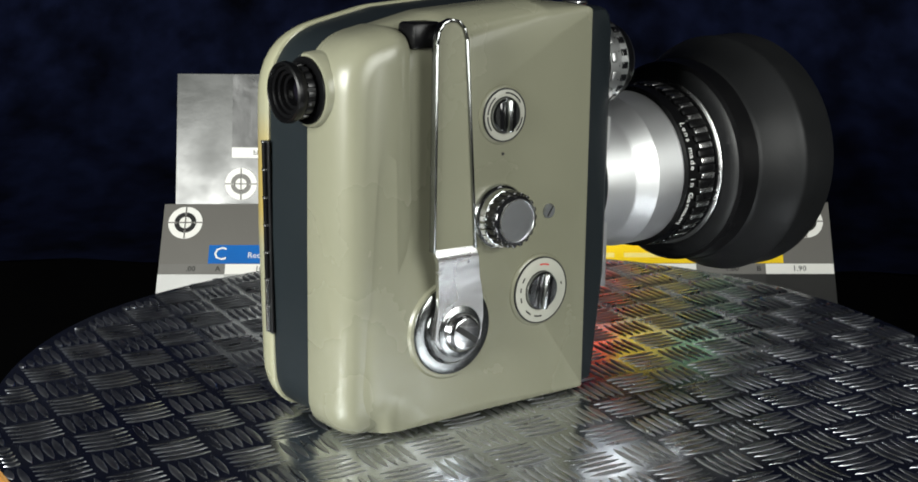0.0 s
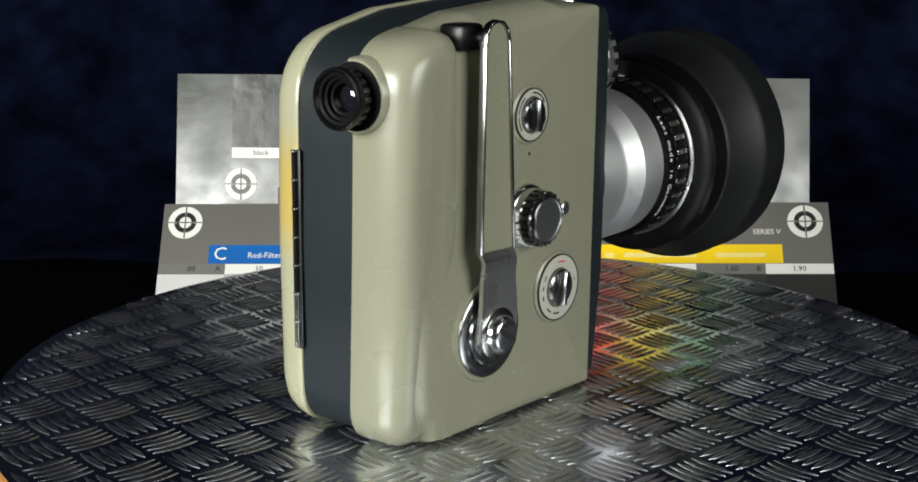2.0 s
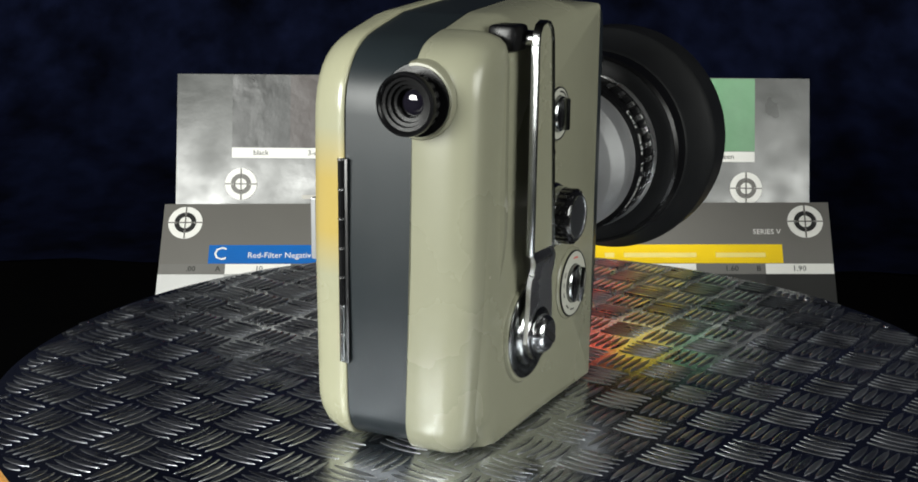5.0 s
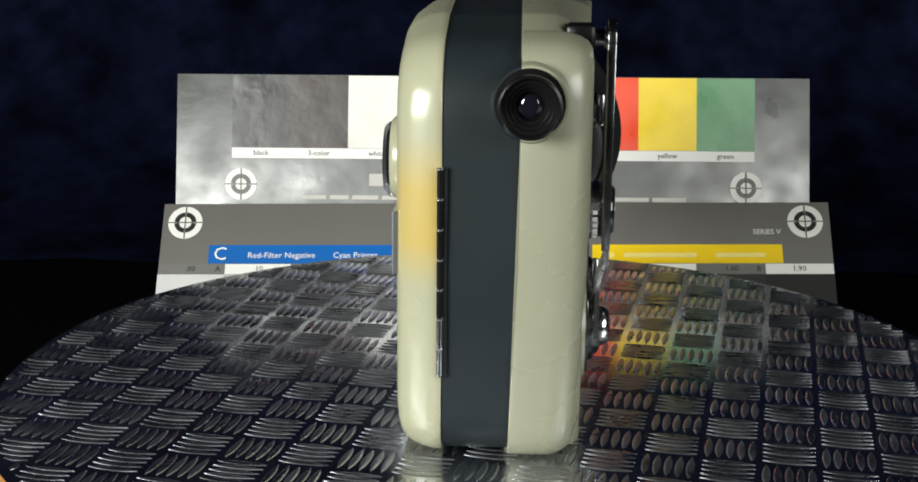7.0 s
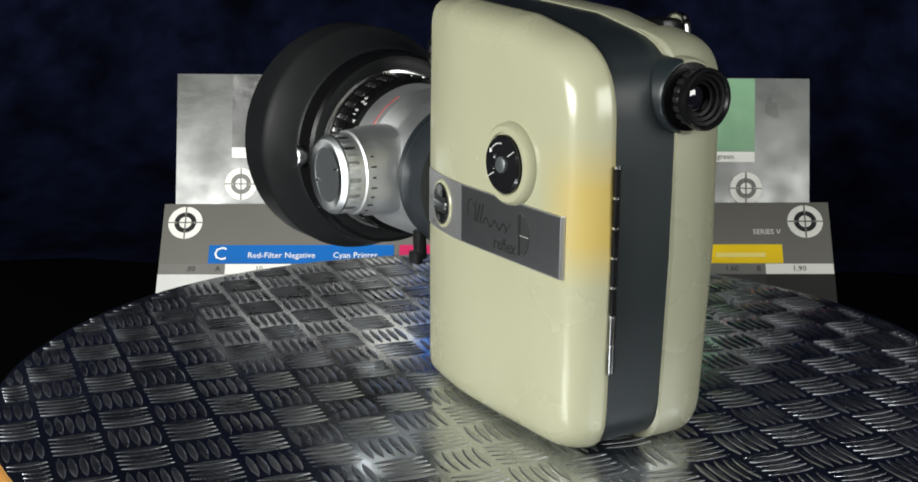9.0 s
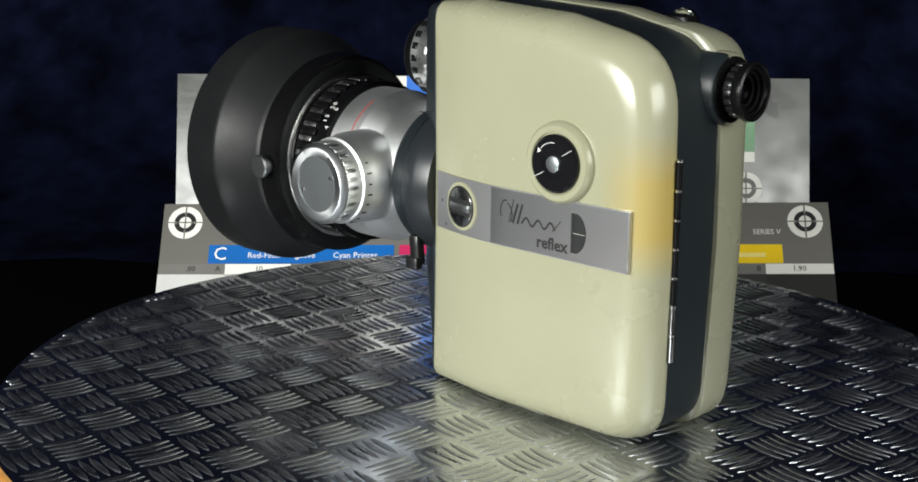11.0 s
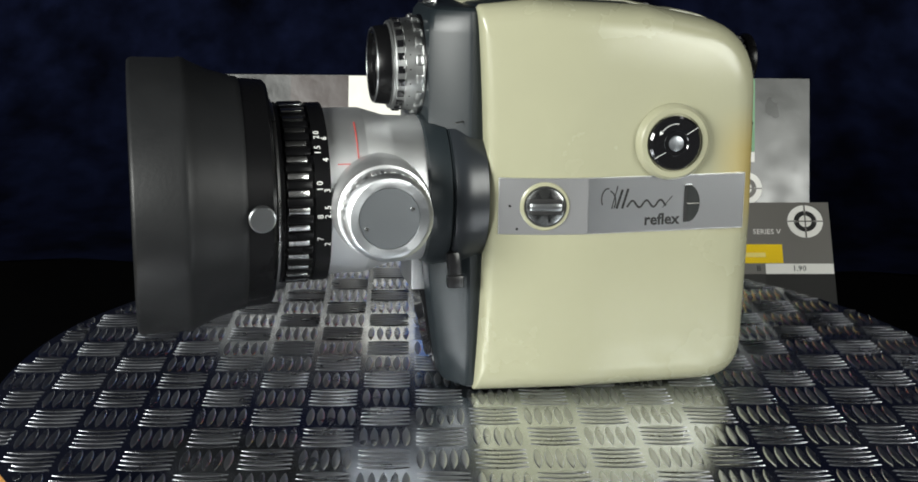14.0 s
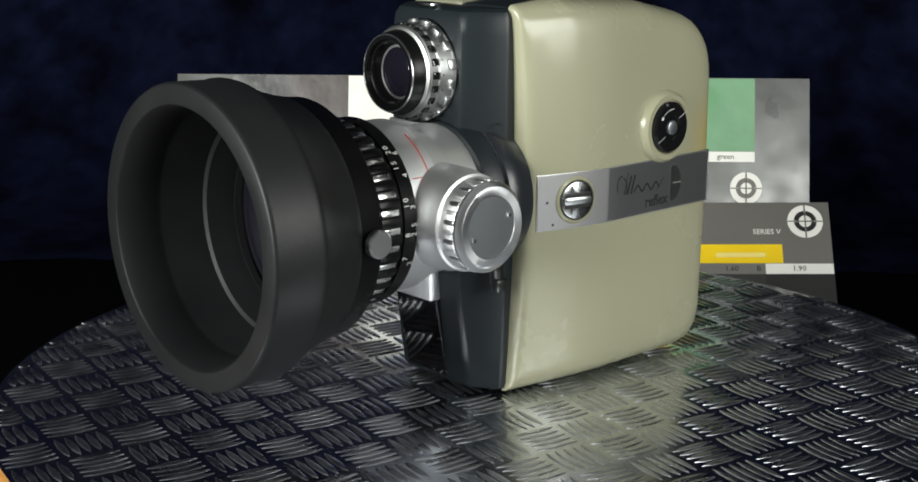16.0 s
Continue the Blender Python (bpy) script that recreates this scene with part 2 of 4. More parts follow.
swept_backdrop()
flat_sheet("wall_south", ((-2, -2, TABLE_Z), (2, -2, TABLE_Z), (2, -2, 1.6), (-2, -2, 1.6)), TABLE, "black studio cloth wall", "wall")
flat_sheet("wall_west", ((-2, -2, TABLE_Z), (-2, 2, TABLE_Z), (-2, 2, 1.6), (-2, -2, 1.6)), TABLE, "black studio cloth wall", "wall")
flat_sheet("wall_east", ((2, -2, TABLE_Z), (2, 2, TABLE_Z), (2, 2, 1.6), (2, -2, 1.6)), TABLE, "black studio cloth wall", "wall")
flat_sheet("ceiling", ((-2, -2, 1.6), (2, -2, 1.6), (2, 2, 1.6), (-2, 2, 1.6)), TABLE, "black studio ceiling", "ceiling")


# ---- charts ----
def chart(name, label, top, width, height, lean, yaw, roll, mat, size=1.0):
    """A printed card, hung from the middle of its top edge; its drawing is in millimetres, x right and y up, z out of its face."""
    card = thing(name, label, "colour chart")
    card.matrix_world = Matrix.Translation(Vector(top) / 1000) @ Matrix.Rotation(radians(yaw), 4, "Z") @ Matrix.Rotation(radians(90 - lean), 4, "X") @ Matrix.Rotation(radians(roll), 4, "Z") @ Matrix.Scale(size, 4)
    bm = block(bmesh.new(), (0, -height / 2, -0.5), (width, height, 1.0), bev=0.25)
    part("card", bm, mat, card, conv=MM)
    return card


def patch(name, card, x0, x1, y0, y1, mat, level=0.25, label=""):
    return part(name, block(bmesh.new(), ((x0 + x1) / 2, (y0 + y1) / 2, level / 2), (x1 - x0, y1 - y0, level)), mat, card, label, MM)


def words(card, text, size, x, y, mat, level=0.3):
    bm = writing(text, size, 0.04)
    bm.transform(Matrix.Translation((x, y, level)))
    return part("lettering", bm, mat, card, conv=MM)


def target(card, x, y, r, ring, core):
    """A registration mark: pale disc, dark ring, pale core and cross hairs."""
    mark = part("register_mark", spin([(0.0, r), (0.3, r)], "z", (x, y), 40), CARDWHITE, card, "pale register mark with cross hairs", MM)
    bm = bmesh.new()
    for k in range(4):
        pts = []
        for rr in (0.36 * r, 0.64 * r):
            row = []
            for i in range(9):
                a = math.pi / 2 * k + 0.09 + (math.pi / 2 - 0.18) * i / 8
                row.append((x + rr * math.cos(a), y + rr * math.sin(a), 0.45))
            pts.append(row)
        vs = [[bm.verts.new(p) for p in row] for row in pts]
        for i in range(8):
            bm.faces.new((vs[0][i], vs[0][i + 1], vs[1][i + 1], vs[1][i]))
    part("ring", bm, ring, mark, conv=MM)
    bm = bmesh.new()
    block(bm, (x, y, 0.5), (2 * r, 0.07 * r, 0.1))
    block(bm, (x, y, 0.5), (0.07 * r, 2 * r, 0.1))
    part("cross_hairs", bm, core, mark, conv=MM)


def colour_chart():
    c = chart("colour_patch_chart", "glossy grey colour patch card leaning behind the turntable", (-4.5, 290.4, 71.3), 340.0, 130.0, 15.8, 1.1, 0.14, CARDGLOSS, 1.025)
    cols = [(0.03, 0.03, 0.03), (0.045, 0.032, 0.03), (0.72, 0.70, 0.64), (0.01, 0.13, 0.55), (0.03, 0.20, 0.45), (0.45, 0.04, 0.22), (0.86, 0.07, 0.02), (0.90, 0.64, 0.03), (0.12, 0.29, 0.145)]
    names = ["black", "three_colour", "white", "blue", "cyan", "magenta", "red", "yellow", "green"]
    step = 280.6 / 9
    for i, (col, n) in enumerate(zip(cols, names)):
        m = material("patch_" + n, col, 0.40, 0.0, 0.16, 60.0, 1.0, 70.0, 0.0, 0.16, spec=1.0)
        patch("colour_patch", c, -140.0 + step * i, -140.0 + step * (i + 1), -39.5, -0.4, m, 0.2, n.replace("_", " ") + " glossy patch")
    patch("caption_strip", c, -140.0, 140.6, -45.2, -39.7, CARDWHITE, 0.2, "white caption strip")
    for k, s in ((0, "black"), (1, "3-color"), (2, "white"), (6, "red"), (7, "yellow"), (8, "green")):
        words(c, s, 4.0, -140.0 + step * (k + 0.5), -42.4, INK)
    target(c, -134.9, -59.3, 8.6, CARD, CARD)
    target(c, 136.0, -59.3, 8.6, CARD, CARD)
    for x0, x1, y, h in ((-66, -44, -56.5, 6.5), (-102, -89, -66, 2.2), (-87, -77, -66, 2.2), (-75, -61, -66, 2.2), (-59, -49, -66, 2.2), (66, 84, -66, 2.2), (86, 104, -66, 2.2)):
        patch("bar_of_print", c, x0, x1, y - h / 2, y + h / 2, PALEINK, 0.2)


def grey_scale():
    c = chart("grey_scale_chart", "grey step-scale card with blue, red and yellow strips", (-3.2, 253.5, 7.8), 356.0, 77.0, 36.5, -1.41, 1.46, CARD)
    blue = material("blue_print", (0.002, 0.115, 0.42), 0.4)
    red = material("magenta_print", (0.50, 0.02, 0.10), 0.4)
    yellow = material("yellow_print", (0.82, 0.56, 0.01), 0.4)
    pale = material("pale_yellow_ink", (0.8, 0.66, 0.2), 0.5)
    patch("filter_strip", c, -151.6, -52.5, -34.9, -24.3, blue, 0.25, "blue printed strip")
    patch("filter_strip", c, -49.6, 49.6, -34.9, -24.3, red, 0.25, "magenta printed strip")
    patch("filter_strip", c, 52.5, 152.0, -34.9, -24.3, yellow, 0.25, "yellow printed strip")
    words(c, "C", 10.5, -145.3, -29.6, CARDWHITE)
    words(c, "Red-Filter Negative", 4.6, -112.5, -30.3, CARDWHITE)
    words(c, "Cyan Printer", 4.6, -73.0, -30.3, CARDWHITE)
    for x0, x1 in ((59, 64), (69, 107), (117, 143)):
        patch("bar_of_print", c, x0, x1, -31.6, -29.0, pale, 0.35)
    words(c, "SERIES V", 4.0, 144.5, -17.2, CARDWHITE)
    target(c, -165.7, -11.2, 9.3, INK, CARD)
    target(c, 165.0, -11.2, 9.3, INK, CARD)
    grey_light = material("label_grey", (0.16, 0.155, 0.145), 0.45)
    wd = 35.6
    for i in range(10):
        x0 = -178.0 + wd * i
        patch("density_label", c, x0 + 0.2, x0 + wd - 0.2, -40.9, -35.2, grey_light if i % 2 == 0 else CARDWHITE, 0.25)
        g = 0.62 * 10 ** (-0.14 * i)
        patch("grey_step", c, x0, x0 + wd, -76.5, -41.1, material("grey_step_tone", (g, g, g * 0.98), 0.30, coat=0.3), 0.2)
    for s, x in ((".00", -160.5), ("A", -146.0), ("10", -124.0), ("1.60", 125.0), ("B", 139.0), ("1.90", 160.0)):
        words(c, s, 4.2, x, -38.0, INK, 0.35)


PALEINK = material("pale_ink", (0.5, 0.48, 0.44), 0.5)
colour_chart()
grey_scale()


# ---- the turntable ----
PLATE_R = 176.8
turntable = thing("turntable", "round turning plate of dark worn aluminium tread plate", "turntable")


def tread_plate():
    n = 120
    rim = []
    for i in range(n):
        a = 2 * math.pi * i / n
        rim.append(PLATE_R * (1 + 0.004 * math.sin(3 * a + 1) + 0.003 * math.sin(7 * a)))
    loops = []
    for z, d in ((-3.0, 0.3), (-0.2, 0.0), (0.0, 0.4)):
        loops.append([((r - d) * math.cos(2 * math.pi * i / n), (r - d) * math.sin(2 * math.pi * i / n), z) for i, r in enumerate(rim)])
    part("tread_plate", loops_mesh(loops), PLATE, turntable, "dark aluminium tread plate", MM)
    bm = spin([(-58.3, 90.0), (-24.05, 70.0)], "z", (0, 0), 48)
    base = part("pedestal", bm, BLACK, None, conv=MM)
    base.name = "turntable_stand"
    tagged(base, "black stand with an orange wooden board on it", "stand")
    bm = block(bmesh.new(), (-8.0, -92.0, -14.0), (352.0, 84.0, 20.0), bev=2.0)
    part("board", bm, WOOD, base, "orange wooden board under the plate", MM)


def tread_bars():
    """Lozenge bars in groups of five, turned by a quarter from group to group."""
    bl, bw, bh = BAR_L, BAR_W, BAR_H
    outline, m = [], 6
    for i in range(m + 1):
        x = -1 + 2 * i / m
        outline.append((x, (1 - x * x) ** 0.8))
    top = [(x, y) for x, y in outline] + [(-x, -y) for x, y in outline[1:-1]]

    def loop(k, z):
        return [(bl / 2 * x * (1 - k * 0.30), bw / 2 * y * (1 - k), z) for x, y in top]

    bm = loops_mesh([loop(0, -0.02), loop(0.12, bh * 0.5), loop(0.26, bh * 0.84), loop(0.46, bh * 0.97), loop(0.8, bh)], False, True)
    shared = mesh_of("bar", bm, BAR, MM, 60)
    places = []
    span = int(PLATE_R / PITCH) + 3
    c, sn = math.cos(radians(TREAD_TURN)), math.sin(radians(TREAD_TURN))
    for i in range(-span, span + 1):
        for j in range(-span, span + 1):
            lengthwise = (i + j) % 2 == 0
            for k in range(5):
                off = (k - 2) * GAP
                gu, gw = (i + 0.183) * PITCH, (j - 0.282) * PITCH
                gu, gw = (gu, gw + off) if lengthwise else (gu + off, gw)
                bx, by = c * gu - sn * gw, -(sn * gu + c * gw)
                turn = radians(-TREAD_TURN + (0.0 if lengthwise else 90.0))
                dx, dy = math.cos(turn), math.sin(turn)
                for cut in (1.0, 0.75, 0.5, 0.3):
                    # a cut bar keeps its inner end
                    inward = -1.0 if bx * dx + by * dy > 0 else 1.0
                    cx, cy = bx + dx * inward * bl / 2 * (1 - cut), by + dy * inward * bl / 2 * (1 - cut)
                    if max(math.hypot(cx + e * dx * bl / 2 * cut, cy + e * dy * bl / 2 * cut) for e in (-1, 1)) < PLATE_R - 0.8:
                        places.append((cx, cy, math.degrees(turn), cut))
                        break
    # bars of the outer ring pass nearest to the camera
    places.sort(key=lambda p: abs(math.hypot(p[0], p[1]) - 120))
    for bx, by, a, cut in places[:290]:
        ob = new("bar", shared)
        ob.matrix_basis = pose(bx / 1000, by / 1000, 0, random.gauss(0, 0.6), random.gauss(0, 0.3), a + random.uniform(-1, 1)) @ Matrix.Diagonal((cut, 1, 1, 1))
        ob.parent = turntable
    verts, faces = [], []
    sv = [v.co.copy() for v in shared.vertices]
    sf = [tuple(p.vertices) for p in shared.polygons]
    for bx, by, a, cut in places[290:]:
        mt = pose(bx / 1000, by / 1000, 0, random.gauss(0, 0.6), random.gauss(0, 0.3), a + random.uniform(-1, 1)) @ Matrix.Diagonal((cut, 1, 1, 1))
        o = len(verts)
        verts += [tuple(mt @ v) for v in sv]
        faces += [tuple(o + q for q in f) for f in sf]
    me = bpy.data.meshes.new("bars")
    me.from_pydata(verts, [], faces)
    me.materials.append(BAR)
    me.shade_smooth()
    me.set_sharp_from_angle(angle=radians(60))
    ob = new("tread_relief", me)
    ob.parent = turntable
    tagged(ob, "raised tread bars", kind="stuff")


PITCH, GAP, BAR_L, BAR_W, BAR_H, TREAD_TURN = 18.2, 3.42, 16.6, 2.6, 0.32, 10.2
tread_plate()

# ---- the film camera ----
camera_body = thing("film_camera", "vintage cream and dark grey film camera with large hooded lens", "film camera")


def rounded_outline(points, n=5):
    """A closed outline from corners (u, z, radius)."""
    out = []
    m = len(points)
    for i in range(m):
        p = Vector(points[i][:2])
        a, b = Vector(points[i - 1][:2]), Vector(points[(i + 1) % m][:2])
        r = points[i][2]
        if r <= 0:
            out.append(tuple(p))
            continue
        d1, d2 = (a - p).normalized(), (b - p).normalized()
        half = d1.angle(d2) / 2
        t = min(r / math.tan(half), 0.49 * (a - p).length, 0.49 * (b - p).length)
        s, e = p + d1 * t, p + d2 * t
        for k in range(n + 1):
            f = k / n
            out.append(tuple((s * (1 - f) ** 2) + (p * 2 * f * (1 - f)) + (e * f * f)))
    return out


def inset(outline, d, front=1.0, square=0.0):
    """Draws an outline in towards its middle by d; its front edge goes in by d * front, and square keeps its front corners out."""
    us, zs = [p[0] for p in outline], [p[1] for p in outline]
    cu, cz = (min(us) + max(us)) / 2, (min(zs) + max(zs)) / 2
    hu, hz = max(us) - cu, max(zs) - cz
    return [(cu + (u - cu) * (1 - d * (front if u > cu else 1.0) / hu), cz + (z - cz) * (1 - d * (1 - square * min(1.0, max(0.0, (u - cu) / hu) + (0.9 if z < cz and u > cu - 0.8 * hu else 0.0))) / hz)) for u, z in outline]


# side outline of the body: bottom front, bottom rear, back, top
SIDE = [(13.0, 1.0, 1.0), (-40.0, 1.0, 0), (-54.0, 1.0, 0), (-84.6, 1.2, 15.0), (-85.6, 62.0, 0), (-84.2, 125.0, 26.0), (-45.0, 133.0, 30.0), (-6.0, 135.2, 12.0), (13.0, 133.4, 2.0)] + [(13.0, z, 0) for z in (125.0, 114.0, 102.0, 90.0, 78.0, 67.0, 56.0, 44.0, 32.0, 20.0, 9.0)]
OUT = rounded_outline(SIDE, 8)


def shell(rings, bow=0.0, square=0.0):
    return loops_mesh([[(p[0] - bow * (1 - ((p[1] - 67) / 67) ** 2) * max(0.0, p[0] / 13.0), w, p[1]) for p in inset(OUT, d, fr, square)] for d, w, fr in rings])


PADGREY = material("grey_counter_dial", (0.028, 0.030, 0.030), 0.3, 0.0, 0.3, 200.0, spec=0.15)
PAD = material("dark_pad", (0.018, 0.021, 0.025), 0.3, 0.0, 0.1, 60.0)
FLAT = 30.5   # the flat right face
AXIS = (1.5, 69.5)   # lens axis


def film_camera():
    ob = camera_body
    BEND[0] = 0.54
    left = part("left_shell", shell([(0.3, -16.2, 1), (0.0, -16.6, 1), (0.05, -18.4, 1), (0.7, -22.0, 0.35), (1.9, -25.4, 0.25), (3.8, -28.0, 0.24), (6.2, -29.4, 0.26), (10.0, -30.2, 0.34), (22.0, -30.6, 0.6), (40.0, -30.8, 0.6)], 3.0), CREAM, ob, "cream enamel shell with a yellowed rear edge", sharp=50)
    BEND[0] = 0.0
    part("centre_band", shell([(1.0, -16.2, 1), (0.7, -15.9, 1), (0.7, 6.0, 1), (1.0, 6.3, 1)]), GREY, ob, "dark grey lacquered band")
    SLANT[0] = 0.045
    part("right_shell", shell([(0.3, 6.3, 1), (0.0, 6.7, 1), (0.0, 17.5, 1), (0.9, 20.5, 0.4), (2.6, 24.5, 0.2), (5.2, 28.0, 0.1), (8.4, 30.0, 0.05), (13.0, 30.4, 0.03), (30.0, FLAT, 0.02)], 0.0, 0.95), CREAMDARK, ob, "darker cream enamel shell", sharp=50)
    # raised spool cover beside the crank
    bump = rounded_outline([(-60.0, 0.9, 8.0), (-85.0, 0.8, 15.0), (-86.0, 62.0, 0), (-84.6, 125.6, 26.0), (-58.0, 130.9, 7.0), (-57.0, 70.0, 0)], 8)
    bm = loops_mesh([[(p[0], w - (2.2 + 3.2 * max(0.0, min(1.0, (p[0] + 80.0) / 18.0))) * max(0.0, min(1.0, (52 - p[1]) / 40)) - 0.03 * max(0.0, -57.0 - p[0]) * max(0.0, min(1.0, (w - 16.0) / 14.0)), p[1]) for p in inset(bump, d)] for d, w in ((0.2, 6.6), (0.0, 7.0), (0.0, 17.5), (0.1, 21.0), (0.5, 24.8), (1.4, 27.8), (2.7, 29.9), (4.6, 31.2), (8.4, 31.9))])
    part("spool_cover", bm, CREAMDARK, ob, "raised cream cover", sharp=60)
    # black block as the notch's shade, at the top where the folded crank knob lies
    bm = block(bmesh.new(), (-55.0, 27.0, 127.0), (11.0, 9.5, 8.0), bev=1.5)
    part("crank_recess", bm, EYECUP, ob, "black block as the shade in the recess at the crank's tip")
    SLANT[0] = 0.0


def front_block():
    ob = camera_body
    levels = [(2.6, 8.4, 1.0), (4.0, 9.4, 0.4), (15.0, 11.2, 0.2), (40.0, 14.4, 0.0), (96.0, 14.8, 0.0), (124.0, 14.6, 0.0), (129.2, 13.8, 0.3), (131.2, 12.4, 1.0), (132.2, 10.2, 2.2)]
    loops = []
    for z, d, s in levels:
        plan = [(9.6, -17.6 + s), (14.4, -18.6 + s), (15.6, -18.2 + s), (13 + d * 0.88, -11.0 + s), (13 + d * 0.97, -9.6 + s), (13 + d, -7.2 + s), (13 + d, 22.0 - s), (13 + d * 0.93, 25.4 - s), (13 + d * 0.7, 28.0 - s), (15.0, 29.4 - s), (13.0, 29.6 - s)]
        loops.append([(u, w, z) for u, w in plan])
    front = part("front_block", loops_mesh(loops), GREY, ob, "dark grey lacquered front", sharp=28)
    # black lower front and satin lens plate
    bm = loops_mesh([[(13 + d + o, w, z) for z, d in ((4.5, 10.4), (15.0, 12.6), (33.0, 16.0))] + [(13 + d + o, w2, z) for z, d in ((33.0, 16.0), (15.0, 12.6), (4.5, 10.4))] for o, w, w2 in ((-4.0, 1.0, 22.0), (-0.9, 1.0, 22.0), (-0.6, 1.4, 21.6))])
    part("lower_front", bm, GLOSS, front, "glossy black lower front")
    bm = block(bmesh.new(), (28.8, 11.6, 63.5), (5.0, 22.0, 61.0), bev=0.6)
    part("lens_plate", bm, SATIN, front, "satin aluminium lens plate")
    # round collar beside the lens with its dark pad
    bm = spin([(15.5, 22.0), (16.0, 25.2), (17.5, 26.6), (21.6, 26.9), (21.9, 26.2), (22.2, 26.9), (26.2, 26.6), (29.0, 25.2), (30.0, 22.5)], "u", (0.0, 69.5), 72)
    part("lens_collar", bm, GREY, ob, "dark grey round collar")
    bm = spin([(9.6, 22.0), (9.8, 25.0), (15.0, 26.4), (19.2, 26.8), (21.2, 26.0), (21.5, 22.0)], "u", (-2.0, 69.5), 72)
    part("collar_pad", bm, PAD, ob, "glossy dark pad")
    bm = block(bmesh.new(), (20.5, -21.0, 46.5), (4.6, 4.0, 11.0), Matrix.Rotation(radians(6), 4, "Y"), 1.2)
    block(bm, (20.5, -22.6, 42.0), (5.6, 3.4, 4.4), bev=0.8)
    part("lever", bm, BLACK, ob, "small black lever")
    bm = bmesh.new()
    block(bm, (17.5, -17.6, 95.2), (7.5, 0.7, 0.35), Matrix.Rotation(radians(-42), 4, "Z"))
    part("seam", bm, INK, front)
    # small bright shoe on the top
    bm = block(bmesh.new(), (24.0, 10.0, 132.6), (5.0, 8.0, 1.4), bev=0.5)
    part("shoe", bm, CHROME, ob, "small bright metal shoe")


def finder_lens():
    c = (8.2, 111.4)
    ob = part("finder_lens", spin([(27.0, 16.4), (30.6, 16.4), (31.0, 16.0), (33.4, 15.9), (36.5, 15.6), (36.8, 15.2), (39.6, 15.2), (39.9, 14.9), (40.6, 14.9), (41.0, 14.2), (41.2, 13.0)], "u", c, 64), FINDERMETAL, camera_body, "small satin lens with scalloped rings")
    part("base_ring", hoop([(26.8, 16.9), (29.6, 16.9), (30.2, 16.5), (26.8, 16.2)], "u", c, 64), EYECUP, ob, "black base ring")
    part("front_rim", spin([(40.9, 14.0), (41.3, 13.6), (45.2, 13.1), (45.9, 12.5), (45.9, 11.0), (44.6, 10.6), (43.4, 10.2), (42.2, 9.4), (40.6, 8.6)], "u", c, 64), EYECUP, ob, "black lens rim")
    part("bright_ring", hoop([(45.6, 12.8), (46.0, 12.65), (46.0, 12.35), (45.6, 12.2)], "u", c, 64), KNOBGREY, ob)
    part("inner_ring", hoop([(43.2, 10.4), (44.4, 10.6), (44.4, 10.1), (43.2, 9.8)], "u", c, 64), GLOSS, ob)
    part("glass", spin([(40.5, 9.2), (41.6, 7.6), (42.6, 4.0), (42.9, 0.3)], "u", c, 40), GLASS, ob, "small coated glass")
    for k in range(22):
        a = 2 * math.pi * k / 22
        m = Matrix.Rotation(a, 4, "X")
        p = m @ Vector((38.2, 15.4, 0))
        part("dark_lug", block(bmesh.new(), (p.x, c[0] + p.y, c[1] + p.z), (2.3, 0.9, 2.4), m, 0.15), GLOSS, ob)
    for k in range(16):
        a = 2 * math.pi * (k + 0.5) / 16
        m = Matrix.Rotation(a, 4, "X")
        p = m @ Vector((32.0, 16.3, 0))
        part("scallop", block(bmesh.new(), (p.x, c[0] + p.y, c[1] + p.z), (2.6, 1.4, 3.6), m, 0.6), FINDERMETAL, ob)
    for k in range(20):
        a = 2 * math.pi * k / 20
        m = Matrix.Rotation(a, 4, "X")
        p = m @ Vector((35.2, 15.75, 0))
        part("index_dot", block(bmesh.new(), (p.x, c[0] + p.y, c[1] + p.z), (0.45, 0.2, 0.45), m), INK, ob)


def round_text(text, u, r, start, step, mat, parent, size, top_front=True):
    """Letters set one by one round the lens; start and step are angles in degrees from the right side upwards."""
    for k, ch in enumerate(text):
        if ch == " ":
            continue
        bm = writing(ch, size, 0.05)
        a = radians(start + step * k)
        out = Vector((0, math.cos(a), math.sin(a)))
        up = Vector((1, 0, 0)) if top_front else Vector((-1, 0, 0))
        right = up.cross(out) * -1
        m = Matrix((right, up, out)).transposed().to_4x4()
        m.translation = Vector((u, AXIS[0], AXIS[1])) + out * r
        bm.transform(m)
        part("lettering", bm, mat, parent)


